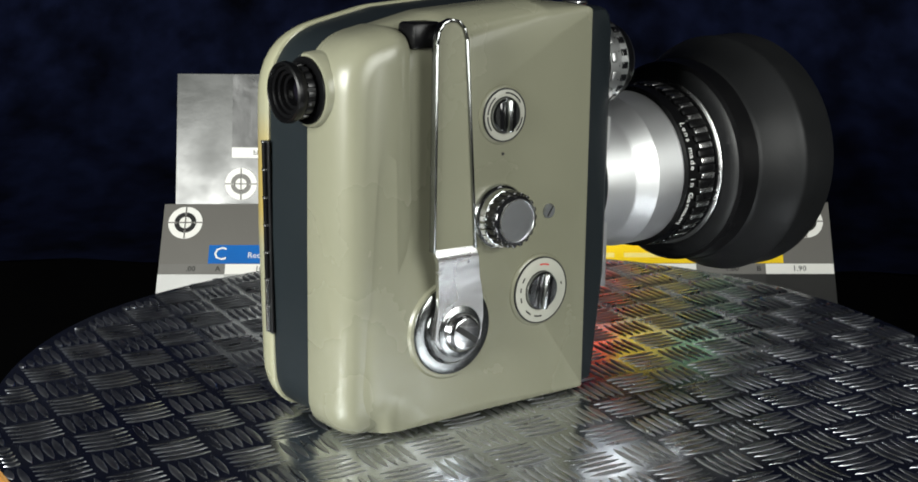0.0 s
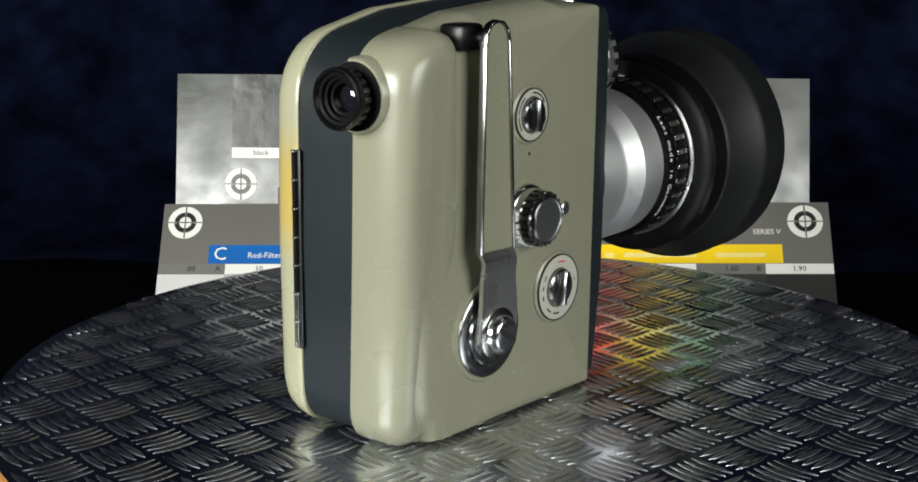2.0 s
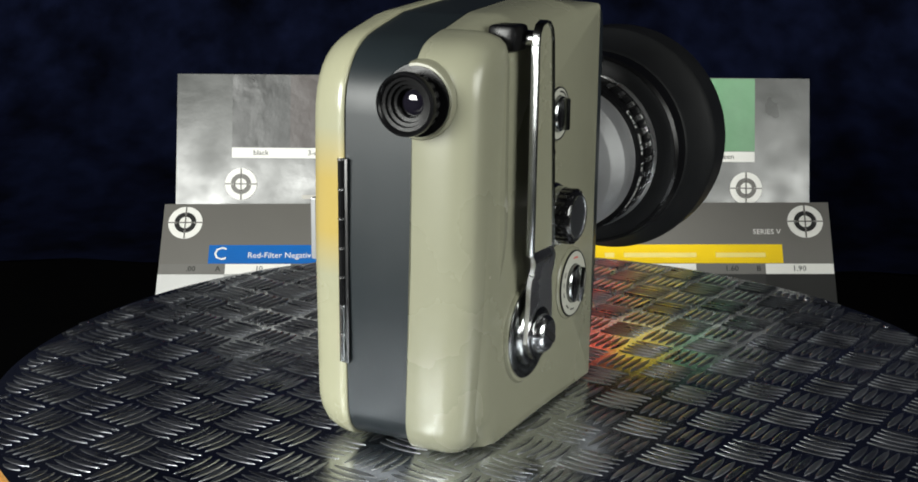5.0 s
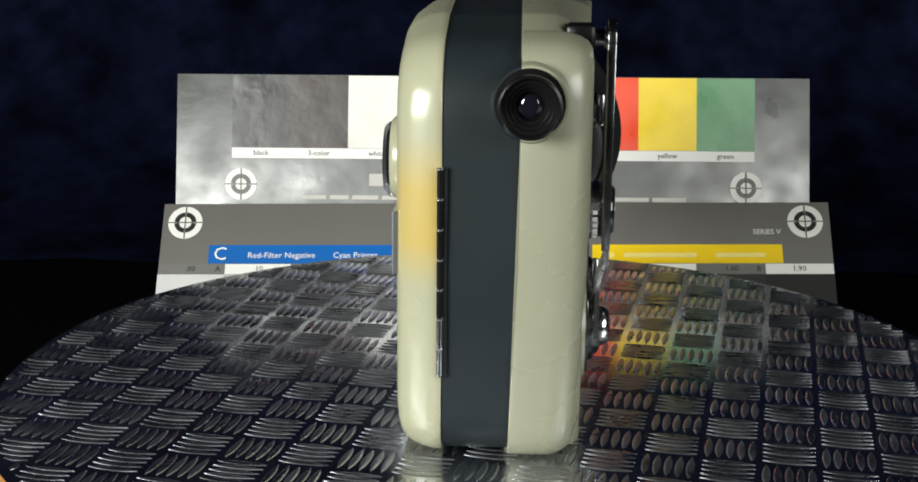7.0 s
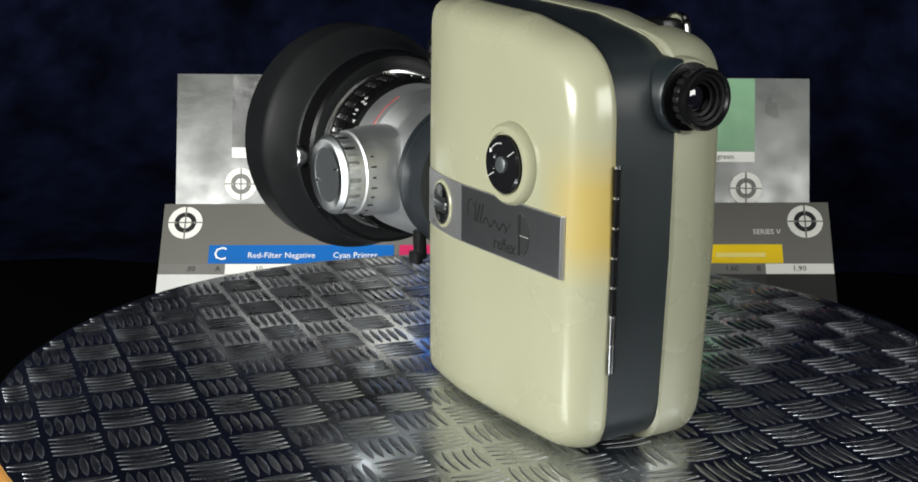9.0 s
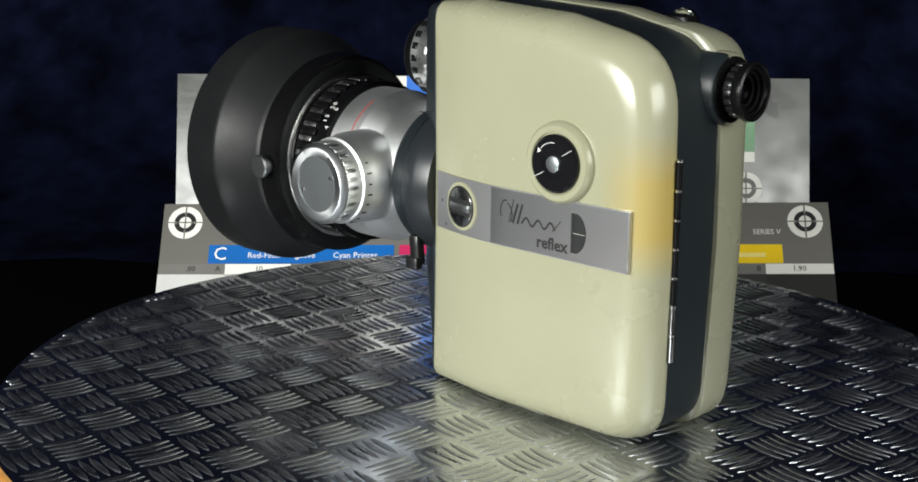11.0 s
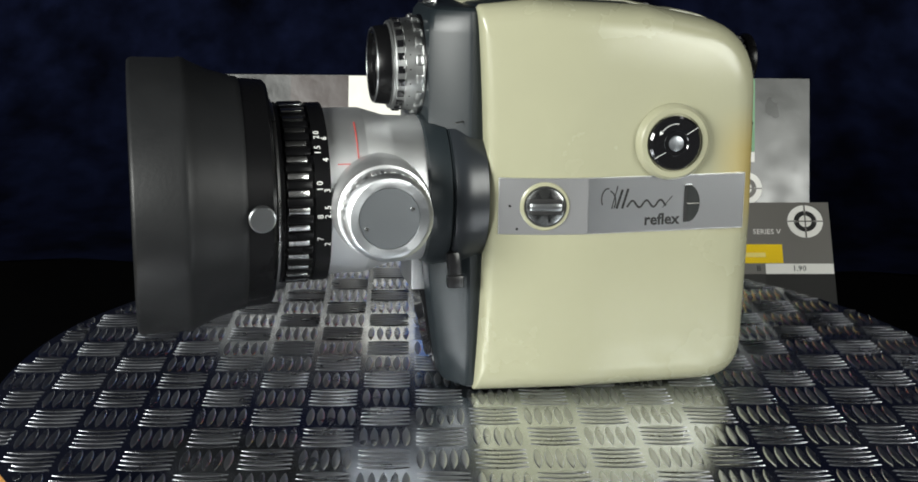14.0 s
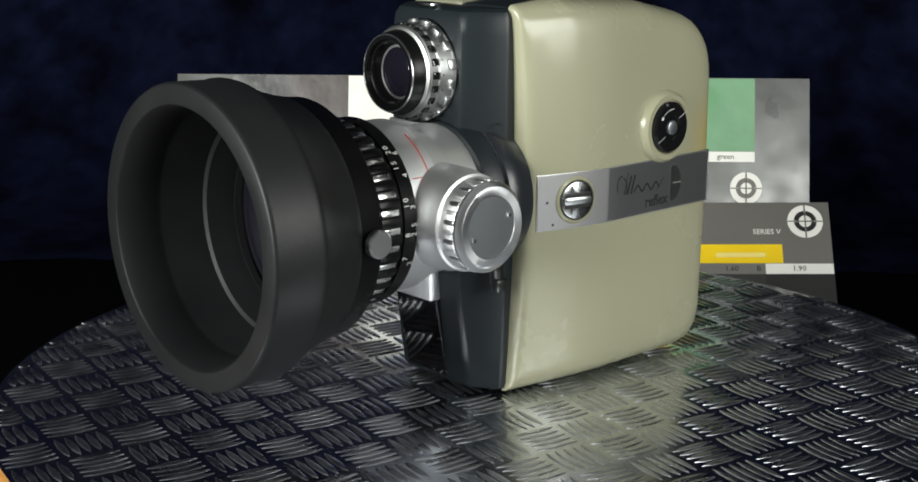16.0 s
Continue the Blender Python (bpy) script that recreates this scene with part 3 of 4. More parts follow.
def zoom_lens():
    ob = camera_body
    barrel = part("lens_barrel", spin([(27, 24.6), (40.5, 25.4), (41.5, 25.6), (49.0, 28.0), (49.6, 28.2), (63.0, 28.3)], "u", AXIS, 80), SATIN, ob, "satin aluminium lens barrel", sharp=6)
    # red engraved bracket on the barrel
    bm = bmesh.new()
    for k in range(16):
        a = radians(118 + 2.2 * k)
        block(bm, (53.0, AXIS[0] + 28.35 * math.cos(a), AXIS[1] + 28.35 * math.sin(a)), (0.28, 0.2, 1.5), Matrix.Rotation(a, 4, "X") @ Matrix.Rotation(0, 4, "Y"))
    a = radians(151)
    block(bm, (56.5, AXIS[0] + 28.35 * math.cos(a), AXIS[1] + 28.35 * math.sin(a)), (7.0, 0.2, 0.28), Matrix.Rotation(a, 4, "X"))
    part("depth_mark", bm, REDINK, barrel, "red engraved line")
    ring = part("focus_ring", spin([(62.6, 28.5), (62.8, 30.2), (67.8, 30.2), (68.0, 29.4), (77.8, 29.4), (78.0, 30.6), (79.0, 30.6), (79.4, 29.0)], "u", AXIS, 80), EYECUP, ob, "black ribbed focus ring with bright lugs")
    n = 34
    for k in range(n):
        a = 2 * math.pi * k / n
        m = Matrix.Rotation(a, 4, "X")
        p = m @ Vector((73.4, 29.9, 0))
        part("lug", block(bmesh.new(), (p.x, AXIS[0] + p.y, AXIS[1] + p.z), (6.7, 1.5, 1.9), m, 0.16), BRIGHT, ring)
        m = Matrix.Rotation(a + math.pi / n, 4, "X")
        p = m @ Vector((73.0, 29.9, 0))
        part("rib", block(bmesh.new(), (p.x, AXIS[0] + p.y, AXIS[1] + p.z), (8.4, 1.7, 2.9), m, 0.6), EYECUP, ring)
    round_text("Lens made in Germany", 65.2, 30.25, 38.0, -3.9, WHITEINK, ring, 3.4)
    for text, u, a in (("20", 66.4, 133), ("6", 64.0, 134), ("15", 66.4, 144), ("4", 64.0, 149), ("10", 66.4, 167), ("3", 64.0, 168), ("8", 66.4, 184), ("2.5", 64.0, 184), ("7", 66.4, 199), ("2", 64.0, 203)):
        round_text(text, u, 30.25, a, -3.6 if len(text) < 3 else -2.8, WHITEINK, ring, 2.8)
    part("chrome_ring", spin([(79.2, 31.0), (79.5, 31.7), (80.1, 31.7), (80.5, 31.0)], "u", AXIS, 80), DULL, ob, "bright ring")
    rim = (AXIS[0] + 1.8, AXIS[1])
    hood = part("lens_hood", spin([(80.6, 32.6), (81.0, 36.6), (82, 37.6), (89.5, 38.2), (90.5, 39.2), (92, 39.4), (100, 41.8), (106.5, 44.8), (107.8, 45.7), (109.4, 46.1), (110.6, 45.7), (124.7, 46.2), (125.7, 45.7), (126.1, 45.1),
                            (126.1, 39.8), (125.5, 39.2), (113, 37.8), (112.2, 38.0), (111.0, 37.8), (97, 35.4), (96.4, 34.0), (88, 31.8), (84, 31.0)], "u", rim, 96), RUBBER, ob, "large matt black lens hood", sharp=40)
    part("mount_ring", hoop([(80.9, 36.8), (82.0, 38.0), (90.0, 38.7), (90.4, 38.2), (90.0, 37.0), (82.0, 36.2)], "u", rim, 96), EYECUP, hood, "black clamping ring of the hood")
    part("front_glass", spin([(83, 31.0), (86, 30.0), (88, 24), (89.5, 14), (90.0, 0.5)], "u", AXIS), GLASS, ob, "dark coated front glass")
    part("glass_ring", hoop([(87.0, 32.2), (88.6, 31.6), (88.8, 30.8), (87.0, 30.2)], "u", AXIS), GLOSS, ob, "glossy black ring")
    part("clamp_screw", spin([(-32.0, 3.0), (-36.6, 3.2), (-37.0, 4.2), (-38.8, 4.3), (-39.3, 3.8)], "w", (86.0, 69.5), 32), KNOBGREY, hood, "small satin clamping screw")


def zoom_knob():
    c = (46.6, 69.6)
    ob = part("zoom_knob", spin([(-20.0, 16.6), (-30.0, 16.4), (-31.2, 15.8), (-36.0, 15.4), (-36.4, 14.6), (-37.2, 14.6), (-42.5, 14.2), (-43.0, 13.8), (-43.2, 10.2)], "w", c, 72), SATIN, camera_body, "satin aluminium zoom knob with fluted rim")
    part("cap_rim", spin([(-42.8, 14.3), (-43.6, 14.3), (-45.0, 13.1), (-45.3, 12.6), (-45.1, 9.9), (-44.4, 9.7)], "w", c, 72), SPUN, ob, "bright bevelled rim")
    part("cap", spin([(-44.0, 9.8), (-44.8, 9.7), (-44.85, 8.0), (-45.0, 0.2)], "w", c, 64), CAPGREY, ob, "matt grey cap")
    for k in range(30):
        a = 2 * math.pi * k / 30
        m = Matrix.Rotation(a, 4, "Y")
        p = m @ Vector((14.0, 0, 0))
        part("flute", block(bmesh.new(), (c[0] + p.x, -40.0, c[1] + p.z), (1.0, 5.4, 1.8), m, 0.4), KNOBGREY if k % 2 else SATIN, ob)
    for s in (-1, 1):
        part("pin_hole", spin([(-45.0, 0.8), (-45.35, 0.7)], "w", (c[0] - s * 7.4, c[1] + s * 3.0), 16), BRIGHT, ob)
    for k in range(9):
        a = radians(150 + 14 * k)
        m = Matrix.Rotation(-a, 4, "Y")
        p = Vector((math.cos(a) * 15.65, 0, math.sin(a) * 15.65))
        part("scale_mark", block(bmesh.new(), (c[0] + p.x, -33.6, c[1] + p.z), (0.3, 2.2 if k % 2 else 1.2, 0.5), m), INK, ob)


def ribbon(bm, pts, width, level=0.06):
    """A flat stroke through points, in the drawing plane."""
    rows = []
    for i, p in enumerate(pts):
        a, b = Vector(pts[max(0, i - 1)]), Vector(pts[min(len(pts) - 1, i + 1)])
        t = (b - a).normalized()
        n = Vector((-t.y, t.x)) * width / 2
        q = Vector(p)
        rows.append((bm.verts.new((q.x + n.x, q.y + n.y, level)), bm.verts.new((q.x - n.x, q.y - n.y, level))))
    for (a, b), (c, d) in zip(rows, rows[1:]):
        bm.faces.new((a, b, d, c))
    return bm


def arc(cx, cy, r, a0, a1, n=14, ry=None):
    return [(cx + r * math.cos(radians(a0 + (a1 - a0) * i / n)), cy + (ry or r) * math.sin(radians(a0 + (a1 - a0) * i / n))) for i in range(n + 1)]


def left_side():
    ob = camera_body
    # long silver label
    plate = part("name_plate", block(bmesh.new(), (-36.3, -30.4, 67.9), (85.4, 1.6, 19.2), bev=0.15), LABEL, ob, "long silver label with a black script mark", sharp=15)
    # front field's hatch and shade both come from the darker copy
    part("dark_field", block(bmesh.new(), (-8.4, -31.22, 67.9), (29.0, 0.1, 18.6)), LABELDARK, plate, "silver field with darker hatch and shade in its colour")
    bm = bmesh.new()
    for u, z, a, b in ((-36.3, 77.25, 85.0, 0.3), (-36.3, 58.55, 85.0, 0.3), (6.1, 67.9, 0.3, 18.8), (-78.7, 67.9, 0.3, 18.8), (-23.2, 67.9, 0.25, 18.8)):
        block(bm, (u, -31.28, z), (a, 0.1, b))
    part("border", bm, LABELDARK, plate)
    # the maker's script mark as plain strokes
    bm = bmesh.new()
    ribbon(bm, arc(-11.4, 0.6, 2.4, 215, 75, 14, 3.9), 0.5)
    ribbon(bm, arc(-12.4, -0.4, 4.4, 62, -35, 14, 4.6), 0.5)
    for x, h, wd in ((-8.3, 8.6, 0.45), (-6.3, 7.2, 0.95), (-4.0, 7.4, 0.95)):
        ribbon(bm, [(x - 1.3, -3.2), (x + 1.0, -3.2 + h)], wd)
    wave = [(-3.4 + 0.25 * k, -1.7 + 1.3 * math.sin(k * 0.27 - 0.9)) for k in range(66)]
    ribbon(bm, wave, 0.75)
    ribbon(bm, [(11.4, -3.4), (15.4, 0.9)], 0.35)
    bm.transform(Matrix.Diagonal((0.86, 0.9, 1, 1)))
    part("script_mark", placed(bm, ON_LEFT, -39.6, -31.25, 69.6), INK, plate, "black script mark as strokes")
    part("lettering", placed(writing("reflex", 5.4, 0.04, bold=0.14), ON_LEFT, -49.3, -31.25, 62.4), INK, plate)
    # footage window
    d_edge = [(-57.2, 67.6 + 6.3 * t / 10) for t in range(10, -11, -1)]
    d_arc = [(-57.2 - 2.2 - 3.4 * (1 - (t / 10) ** 2) ** 0.7, 67.6 + 6.3 * t / 10) for t in range(-10, 11)]
    win = part("counter_window", loops_mesh([[(u, w, z) for u, z in d_edge + d_arc] for w in (-30.6, -31.4)]), PADGREY, ob, "dark footage counter window", sharp=20)
    part("counter_line", block(bmesh.new(), (-60.2, -31.5, 67.6), (4.8, 0.1, 0.15)), PALEINK, win)
    part("window_edge", block(bmesh.new(), (-57.6, -31.45, 67.6), (0.9, 0.3, 12.6)), INK, win)
    part("window_top", block(bmesh.new(), (-58.4, -31.45, 73.9), (2.6, 0.3, 0.5)), BRIGHT, win)
    # start knob on the label
    c = (-8.6, 68.0)
    k = part("selector_knob", spin([(-29.0, 8.3), (-31.5, 8.2), (-31.9, 7.8), (-31.9, 6.9), (-31.4, 6.8)], "w", c, 56), CREAM, ob, "round selector with a cream rim")
    part("insert", spin([(-31.0, 6.8), (-32.0, 6.7), (-32.4, 6.0), (-32.5, 0.2)], "w", c, 48), DARKCHROME, k, "chrome insert")
    bm = block(bmesh.new(), (c[0], -32.7, c[1]), (10.6, 1.5, 2.6), bev=0.7)
    part("grip_bar", bm, KNOBGREY, k, "bright grip bar")
    bm = bmesh.new()
    for s in (-1, 1):
        block(bm, (c[0], -32.5, c[1] + s * 1.9), (10.6, 0.3, 1.5), bev=0.1)
    part("grip_groove", bm, INK, k)
    part("groove_ring", hoop([(-31.8, 7.0), (-32.2, 6.9), (-32.2, 6.3), (-31.8, 6.2)], "w", c, 48), INK, k)
    for u, z in ((2.8, 68.0), (0.4, 60.2)):
        part("index_dot", spin([(-31.0, 0.5), (-31.35, 0.45)], "w", (u, z), 14), INK, plate)
    # winding knob above the label
    c = (-52.0, 88.8)
    boss = part("rewind_knob", spin([(-28.0, 13.4), (-30.6, 13.0), (-32.6, 12.6), (-33.6, 11.6), (-33.6, 9.8), (-33.0, 9.6)], "w", c, 64), CREAM, ob, "cream boss with a black rewind disc")
    part("disc", spin([(-32.0, 9.3), (-34.2, 9.1), (-34.9, 8.4), (-35.0, 4.4), (-34.6, 4.0), (-34.6, 0.2)], "w", c, 56), GLOSS, boss, "glossy black disc")
    part("axle", spin([(-34.0, 2.6), (-35.2, 2.5), (-35.4, 2.1), (-35.4, 0.2)], "w", c, 32), CAPGREY, boss, "grey metal axle")
    bm = ribbon(bmesh.new(), arc(0, 0, 6.6, 85, 140), 0.2)
    vs = [bm.verts.new((x, y, 0.06)) for x, y in ((-5.9, 4.5), (-4.7, 3.6), (-6.1, 2.9))]
    bm.faces.new(vs)
    part("arrow", placed(bm, ON_LEFT, c[0], -35.02, c[1]), WHITEINK, boss, "white arrow")
    bm = ribbon(bmesh.new(), [(3.6, 3.0), (7.4, 5.2)], 0.16)
    ribbon(bm, [(-7.4, -4.8), (-3.6, -2.8)], 0.16)
    part("index_line", placed(bm, ON_LEFT, c[0], -35.02, c[1]), WHITEINK, boss)


def dial(c, r_ring, r_core, name, label, marks, tilt):
    ob = camera_body
    k = part(name, spin([(FLAT - 1.5, r_ring + 1.4), (FLAT + 0.3, r_ring + 1.2), (FLAT + 0.9, r_ring + 0.6), (FLAT + 1.0, r_ring)], "w", c, 56), CREAMDARK, ob, label)
    part("scale_ring", spin([(FLAT + 0.5, r_ring + 0.1), (FLAT + 1.3, r_ring), (FLAT + 1.5, r_ring - 0.5), (FLAT + 1.5, r_core + 0.2), (FLAT + 0.6, r_core)], "w", c, 56), RINGPALE, k, "pale engraved ring")
    part("ring_edge", spin([(FLAT + 1.0, r_ring + 0.25), (FLAT + 1.55, r_ring + 0.2), (FLAT + 1.55, r_ring - 0.2), (FLAT + 1.2, r_ring - 0.3)], "w", c, 56), INK, k)
    part("core", spin([(FLAT + 0.5, r_core), (FLAT + 2.4, r_core - 0.2), (FLAT + 2.9, r_core - 0.8), (FLAT + 2.9, 0.2)], "w", c, 48), DARKCHROME, k, "chrome core")
    part("grip_bar", block(bmesh.new(), (c[0], FLAT + 3.8, c[1]), (2.2, 2.6, 1.8 * r_core), Matrix.Rotation(radians(tilt), 4, "Y"), 0.7), DARKCHROME, k, "bright grip bar")
    for s in (-1, 1):
        m = Matrix.Rotation(radians(tilt), 4, "Y")
        o = m @ Vector((s * 2.4, 0, 0))
        part("grip_hollow", block(bmesh.new(), (c[0] + o.x, FLAT + 2.95, c[1] + o.z), (1.7, 0.4, 1.45 * r_core), m, 0.15), GLOSS, k)
    rm = (r_ring + r_core) / 2
    for a, ln, mat in marks:
        bm = ribbon(bmesh.new(), arc(0, 0, rm, a - ln / 2, a + ln / 2, 8), 0.55)
        part("scale_mark", placed(bm, ON_RIGHT, c[0], FLAT + 1.53, c[1]), mat, k)
    return k


def right_side():
    ob = camera_body
    d1 = dial((-25.2, 100.5), 8.4, 5.8, "speed_dial", "small chrome dial in a cream rim", [(60, 60, INK), (150, 50, INK), (200, 40, INK), (330, 40, INK)], 0)
    part("index_dot", spin([(FLAT - 0.3, 0.6), (FLAT + 0.25, 0.5)], "w", (-24.6, 87.8), 14), INK, ob)
    dial((-8.4, 40.2), 11.2, 6.6, "film_dial", "chrome dial with a pale engraved ring", [(82, 26, REDINK), (150, 12, INK), (172, 10, INK), (195, 12, INK), (232, 18, INK), (262, 22, INK), (8, 6, INK)], 8)
    # exposure knob
    c = (-26.0, 67.6)
    k = part("exposure_knob", spin([(FLAT - 1, 10.8), (FLAT + 0.8, 10.6), (FLAT + 1.6, 10.1), (FLAT + 2.0, 9.5), (FLAT + 4.2, 9.2), (FLAT + 4.4, 8.6)], "w", c, 64), CHROME, ob, "black ribbed knob on a chrome scale ring")
    part("collar", spin([(FLAT + 3.0, 8.6), (FLAT + 8.2, 8.4), (FLAT + 9.0, 7.9), (FLAT + 9.3, 7.3), (FLAT + 9.0, 6.8)], "w", c, 64), GLOSS, k, "black collar")
    part("cap", spin([(FLAT + 8.0, 6.9), (FLAT + 9.1, 6.8), (FLAT + 9.15, 0.2)], "w", c, 48), KNOBGREY, k, "grey spun cap")
    part("cap_rim", spin([(FLAT + 8.6, 7.3), (FLAT + 9.5, 7.2), (FLAT + 9.5, 6.8), (FLAT + 8.8, 6.7)], "w", c, 48), BRIGHT, k)
    for q in range(20):
        a = 2 * math.pi * q / 20
        m = Matrix.Rotation(a, 4, "Y")
        p = m @ Vector((8.6, 0, 0))
        part("rib", block(bmesh.new(), (c[0] + p.x, FLAT + 6.0, c[1] + p.z), (1.0, 4.6, 1.5), m, 0.35), GLOSS, k)
    for q in range(8):
        a = radians(175 + 14 * q)
        m = Matrix.Rotation(-a, 4, "Y")
        part("scale_mark", block(bmesh.new(), (c[0] + 9.4 * math.cos(a), FLAT + 3.1, c[1] + 9.4 * math.sin(a)), (0.4, 1.6, 1.3), m), WHITEINK, k)
    s = part("screw", spin([(FLAT - 0.6, 2.5), (FLAT + 0.5, 2.4), (FLAT + 0.9, 1.9), (FLAT + 0.9, 0.2)], "w", (-4.6, 66.6), 28), KNOBGREY, ob, "slotted screw")
    part("slot", block(bmesh.new(), (-4.6, FLAT + 0.92, 66.6), (0.6, 0.15, 4.0), Matrix.Rotation(radians(35), 4, "Y")), INK, s)
    crank()


def crank():
    """The folding winding crank: a boss, a stepped arm and its screw."""
    ob = part("winding_boss", spin([(FLAT - 2, 17.2), (FLAT - 0.2, 16.8), (FLAT + 0.9, 16.0), (FLAT + 1.0, 15.0)], "w", (-45.5, 33.2), 72), CREAMDARK, camera_body, "round winding boss with a folding crank")
    c = (-45.5, 33.4)
    part("washer", spin([(FLAT + 0.2, 15.2), (FLAT + 1.4, 15.0), (FLAT + 1.8, 14.4), (FLAT + 1.8, 11.4), (FLAT + 1.4, 11.2), (FLAT + 3.0, 11.0), (FLAT + 3.6, 10.4), (FLAT + 3.6, 8.8), (FLAT + 5.0, 8.6), (FLAT + 5.4, 8.0)], "w", c, 72), DARKCHROME, ob, "stepped dark chrome washers")
    # arm: outline in u and z, lofted outwards
    upper = [(-41.3, 61.0), (-45.4, 126.0), (-46.4, 129.4), (-48.6, 131.5), (-51.4, 132.0), (-54.2, 131.0), (-56.0, 128.6), (-56.6, 125.0), (-57.4, 61.5)]
    W = 36.2
    bm = bmesh.new()
    lo = [bm.verts.new((u, W, z)) for u, z in upper]
    hi = [bm.verts.new((u, W + 1.1, z)) for u, z in upper]
    n = len(upper)
    for i in range(n):
        bm.faces.new((lo[i], lo[(i + 1) % n], hi[(i + 1) % n], hi[i]))
    bm.faces.new(lo)
    bm.faces.new(list(reversed(hi)))
    arm = part("arm", bm, CREAMDARK, ob, "cream crank arm with rolled metal edges")
    # raised edges of the arm
    bm = bmesh.new()
    for a, b in zip(upper, upper[1:]):
        va, vb = Vector((a[0], W + 0.7, a[1])), Vector((b[0], W + 0.7, b[1]))
        d = (vb - va)
        m = d.normalized().to_track_quat("X", "Z").to_matrix().to_4x4()
        block(bm, (va + vb) / 2, (d.length + 0.5, 0.9, 2.6), Matrix.Rotation(math.atan2(-d.z, d.x), 4, "Y") @ Matrix.Rotation(radians(90), 4, "X"), 0.25)
    part("edge", bm, DARKCHROME, arm, "rolled metal edge")
    # lower foot of the arm: steps towards the body and forks round the screw
    foot = [[(-57.3, W + 1.0, 62.2), (-41.2, W + 1.0, 61.6)], [(-56.8, W + 1.9, 60.2), (-40.8, W + 1.9, 59.6)], [(-56.0, W + 2.0, 58.4), (-40.2, W + 2.0, 57.8)], [(-55.2, W + 1.2, 55.6), (-39.4, W + 1.2, 54.9)], [(-54.4, W + 0.0, 52.0), (-38.2, W + 0.0, 51.0)], [(-53.8, W - 0.5, 48.4), (-37.0, W - 0.5, 47.4)], [(-53.8, W - 0.6, 44.0), (-36.2, W - 0.6, 43.0)], [(-54.6, W - 0.6, 38.0), (-36.0, W - 0.6, 37.0)], [(-55.4, W - 0.6, 32.0), (-37.2, W - 0.6, 30.0)], [(-53.0, W - 0.6, 28.8), (-40.0, W - 0.6, 27.6)]]
    bm = bmesh.new()
    rows = []
    for a, b in foot:
        rows.append([bm.verts.new(a), bm.verts.new(b), bm.verts.new((b[0], b[1] - 1.5, b[2])), bm.verts.new((a[0], a[1] - 1.5, a[2]))])
    for p, q in zip(rows, rows[1:]):
        for i in range(4):
            bm.faces.new((p[i], p[(i + 1) % 4], q[(i + 1) % 4], q[i]))
    bm.faces.new(rows[0])
    bm.faces.new(list(reversed(rows[-1])))
    part("foot", bm, DULL, arm, "satin steel foot of the arm", sharp=40)
    s = part("crank_screw", spin([(FLAT + 4, 6.4), (W + 0.6, 6.4), (W + 1.6, 6.0), (W + 2.6, 5.2), (W + 2.8, 4.6), (W + 2.6, 0.2)], "w", c, 48), CHROME, ob, "slotted chrome screw")
    part("slot", block(bmesh.new(), (c[0], W + 2.85, c[1]), (2.0, 0.5, 9.6), Matrix.Rotation(radians(-55), 4, "Y")), INK, s)
    # pivot and folded grip at the tip
    part("pivot", spin([(24.0, 2.6), (34.5, 2.6), (35.0, 3.4), (37.2, 3.4)], "w", (-51.2, 126.6), 28), CHROME, arm, "chrome pivot")


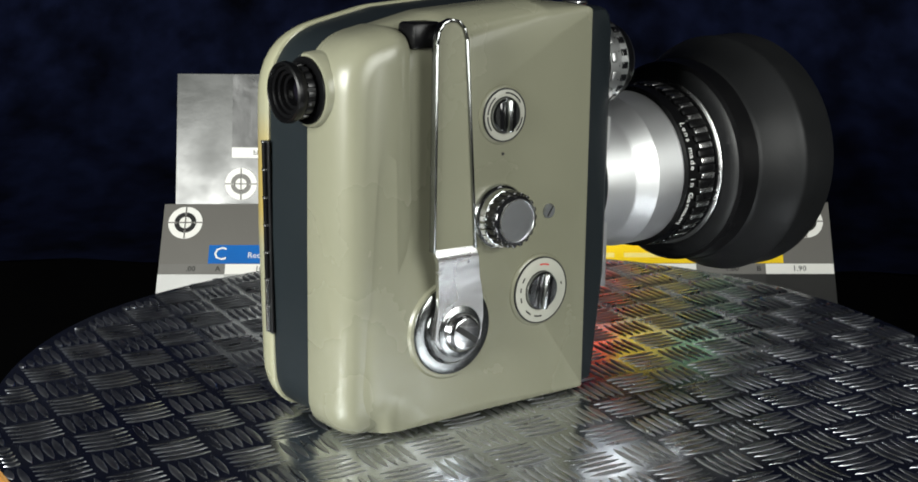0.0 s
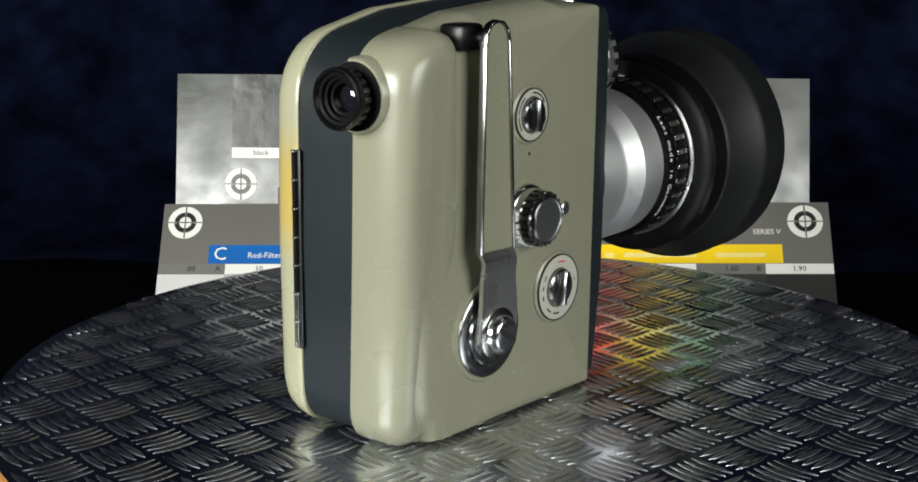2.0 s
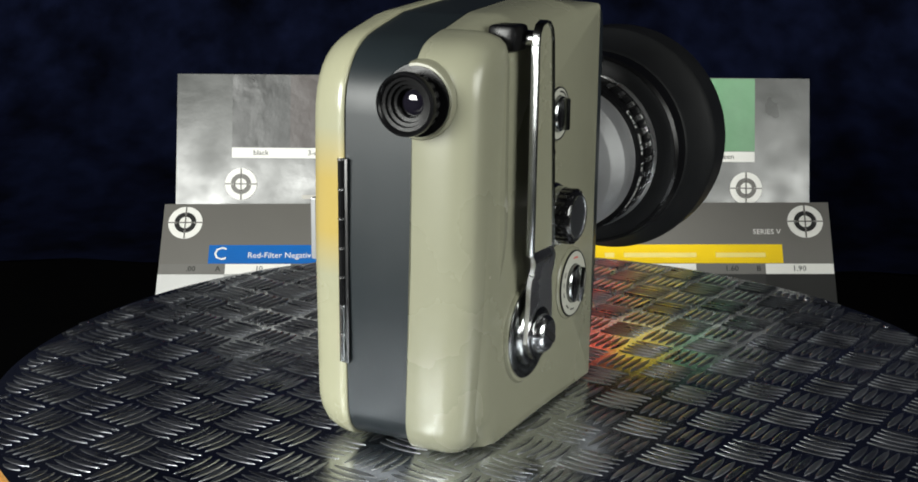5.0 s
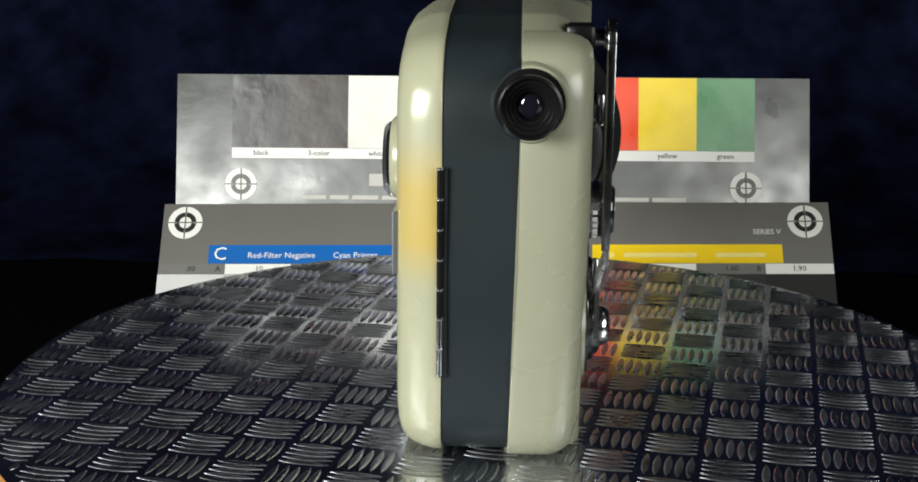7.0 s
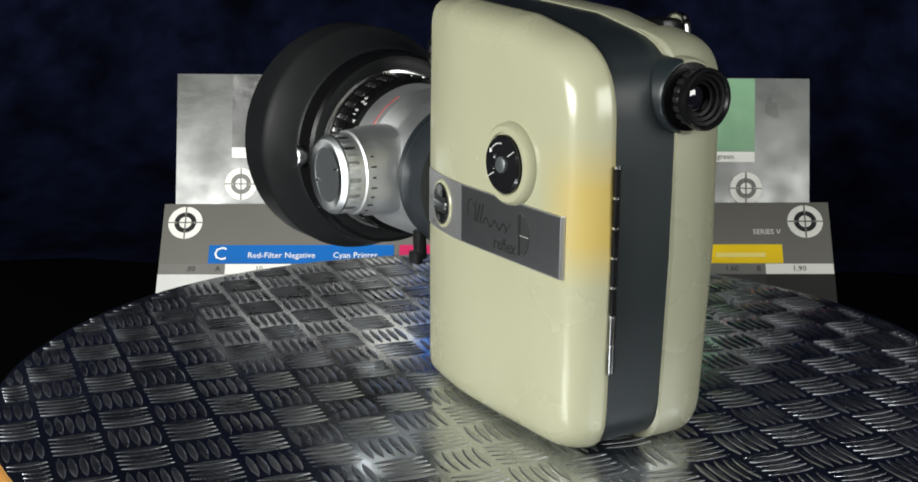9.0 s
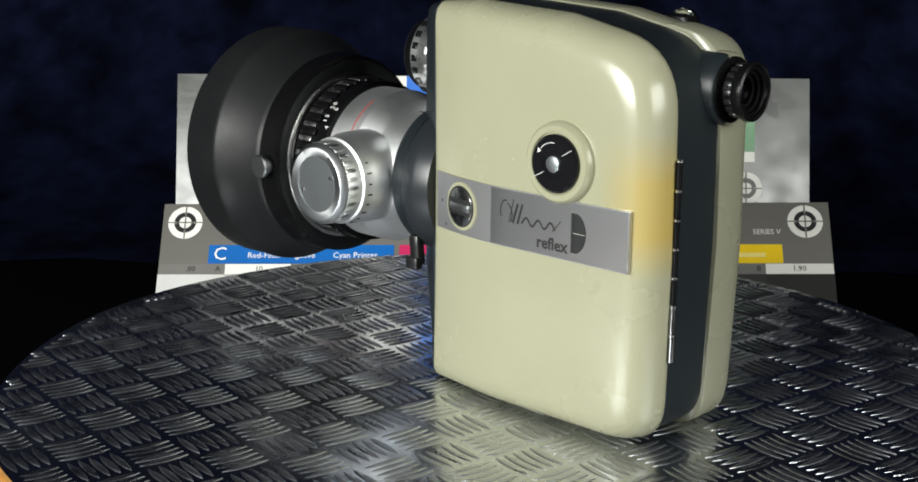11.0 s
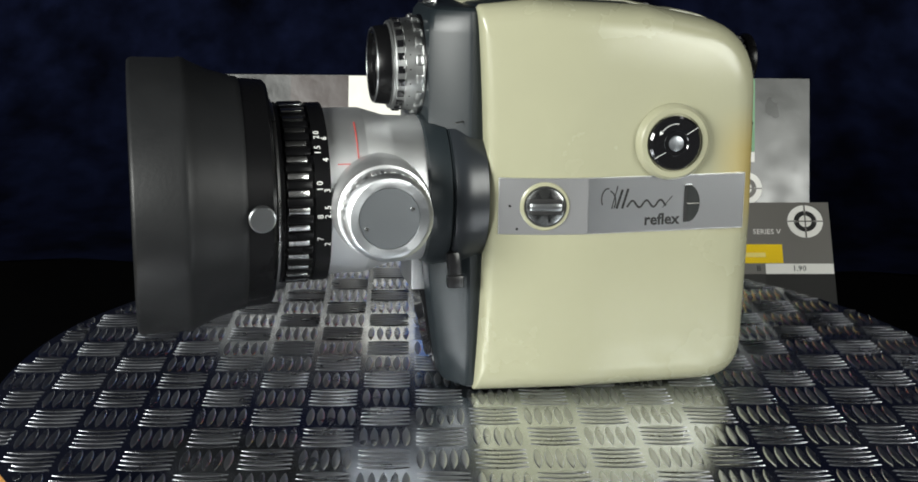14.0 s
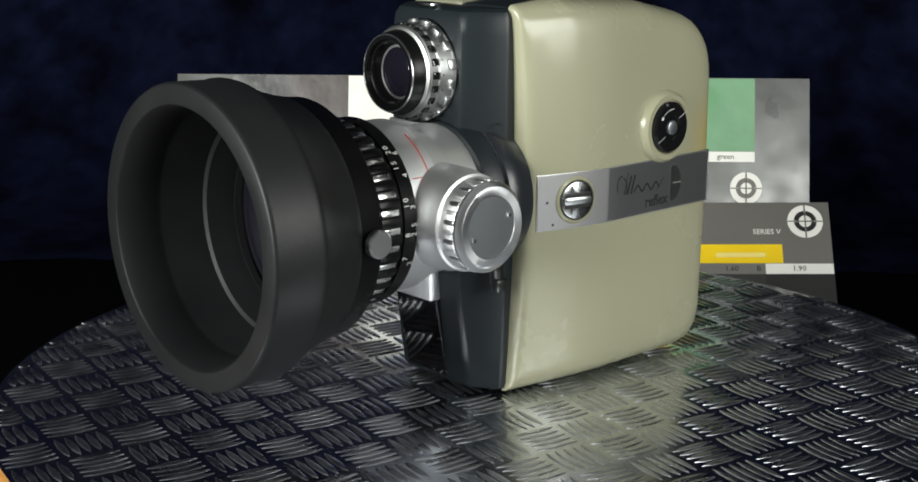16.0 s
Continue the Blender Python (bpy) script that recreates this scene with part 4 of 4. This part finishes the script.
def rear_side():
    ob = camera_body
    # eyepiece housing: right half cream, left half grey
    for name, mat, clear_left, r in (("eyepiece_housing", CREAMDARK, True, 11.4), ("housing_half", GREY, False, 11.2)):
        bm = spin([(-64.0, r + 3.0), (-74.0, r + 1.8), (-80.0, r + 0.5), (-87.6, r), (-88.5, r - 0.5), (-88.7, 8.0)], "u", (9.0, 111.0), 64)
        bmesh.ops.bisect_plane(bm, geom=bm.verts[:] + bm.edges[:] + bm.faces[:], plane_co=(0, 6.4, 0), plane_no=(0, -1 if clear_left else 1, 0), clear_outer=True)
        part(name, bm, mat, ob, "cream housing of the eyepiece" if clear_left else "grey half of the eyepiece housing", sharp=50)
    c = (9.0, 111.0)
    eye = part("eyepiece", spin([(-87.0, 10.2), (-89.2, 10.2), (-89.5, 7.0), (-90.4, 7.0), (-90.6, 7.9), (-93.4, 7.9), (-93.8, 8.7), (-95.4, 9.3), (-96.8, 9.1), (-97.2, 8.5), (-96.8, 8.0), (-95.8, 7.7), (-95.7, 6.7), (-94.6, 6.5), (-94.5, 5.5), (-93.2, 5.3), (-93.1, 4.3), (-90.6, 4.0)], "u", c, 64), EYECUP, ob, "black ribbed eyepiece with a flared cup")
    part("eye_glass", spin([(-90.8, 3.6), (-91.4, 2.8), (-91.7, 1.6), (-91.8, 0.2)], "u", c, 32), GLASS, eye, "small glossy glass")
    for k in range(18):
        a = 2 * math.pi * k / 18
        m = Matrix.Rotation(a, 4, "X")
        p = m @ Vector((-92.0, 8.0, 0))
        part("rib", block(bmesh.new(), (p.x, c[0] + p.y, c[1] + p.z), (2.6, 0.9, 1.7), m, 0.3), BLACK, eye)
    # piano hinge on the seam
    bm = block(bmesh.new(), (-87.4, -15.7, 60.3), (0.6, 2.2, 63.6), bev=0.1)
    h = part("hinge", bm, BLACK, ob, "dark piano hinge with bright pins")
    for k in range(7):
        z0 = 28.8 + 9.03 * k
        # gleam of the two lowest knuckles is put in by a brighter metal
        part("knuckle", spin([(z0 + 0.2, 0.5), (z0 + 0.4, 0.95), (z0 + 8.5, 0.95), (z0 + 8.7, 0.5)], "z", (-88.0, -16.6), 16), DARKCHROME if k < 2 else EYECUP, h)
        part("pin", spin([(z0 + 8.5, 0.9), (z0 + 8.7, 1.1), (z0 + 9.2, 1.1), (z0 + 9.4, 0.9)], "z", (-88.0, -16.6), 14), BRIGHT, h)


film_camera()
front_block()
SHIFT[0] = -2.2
finder_lens()
SHIFT[0] = 0.0
zoom_lens()
zoom_knob()
BEND[0] = 0.54
left_side()
BEND[0] = 0.0
SLANT[0] = 0.045
right_side()
SLANT[0] = 0.0
SHIFT[0] = 1.9
rear_side()
SHIFT[0] = 0.0


def motions():
    rows = [(t, pose(0, 0, 0, 0, 0, a)) for t, a in HEADING]
    walk(turntable, rows)
    walk(camera_body, rows)


tread_bars()
motions()
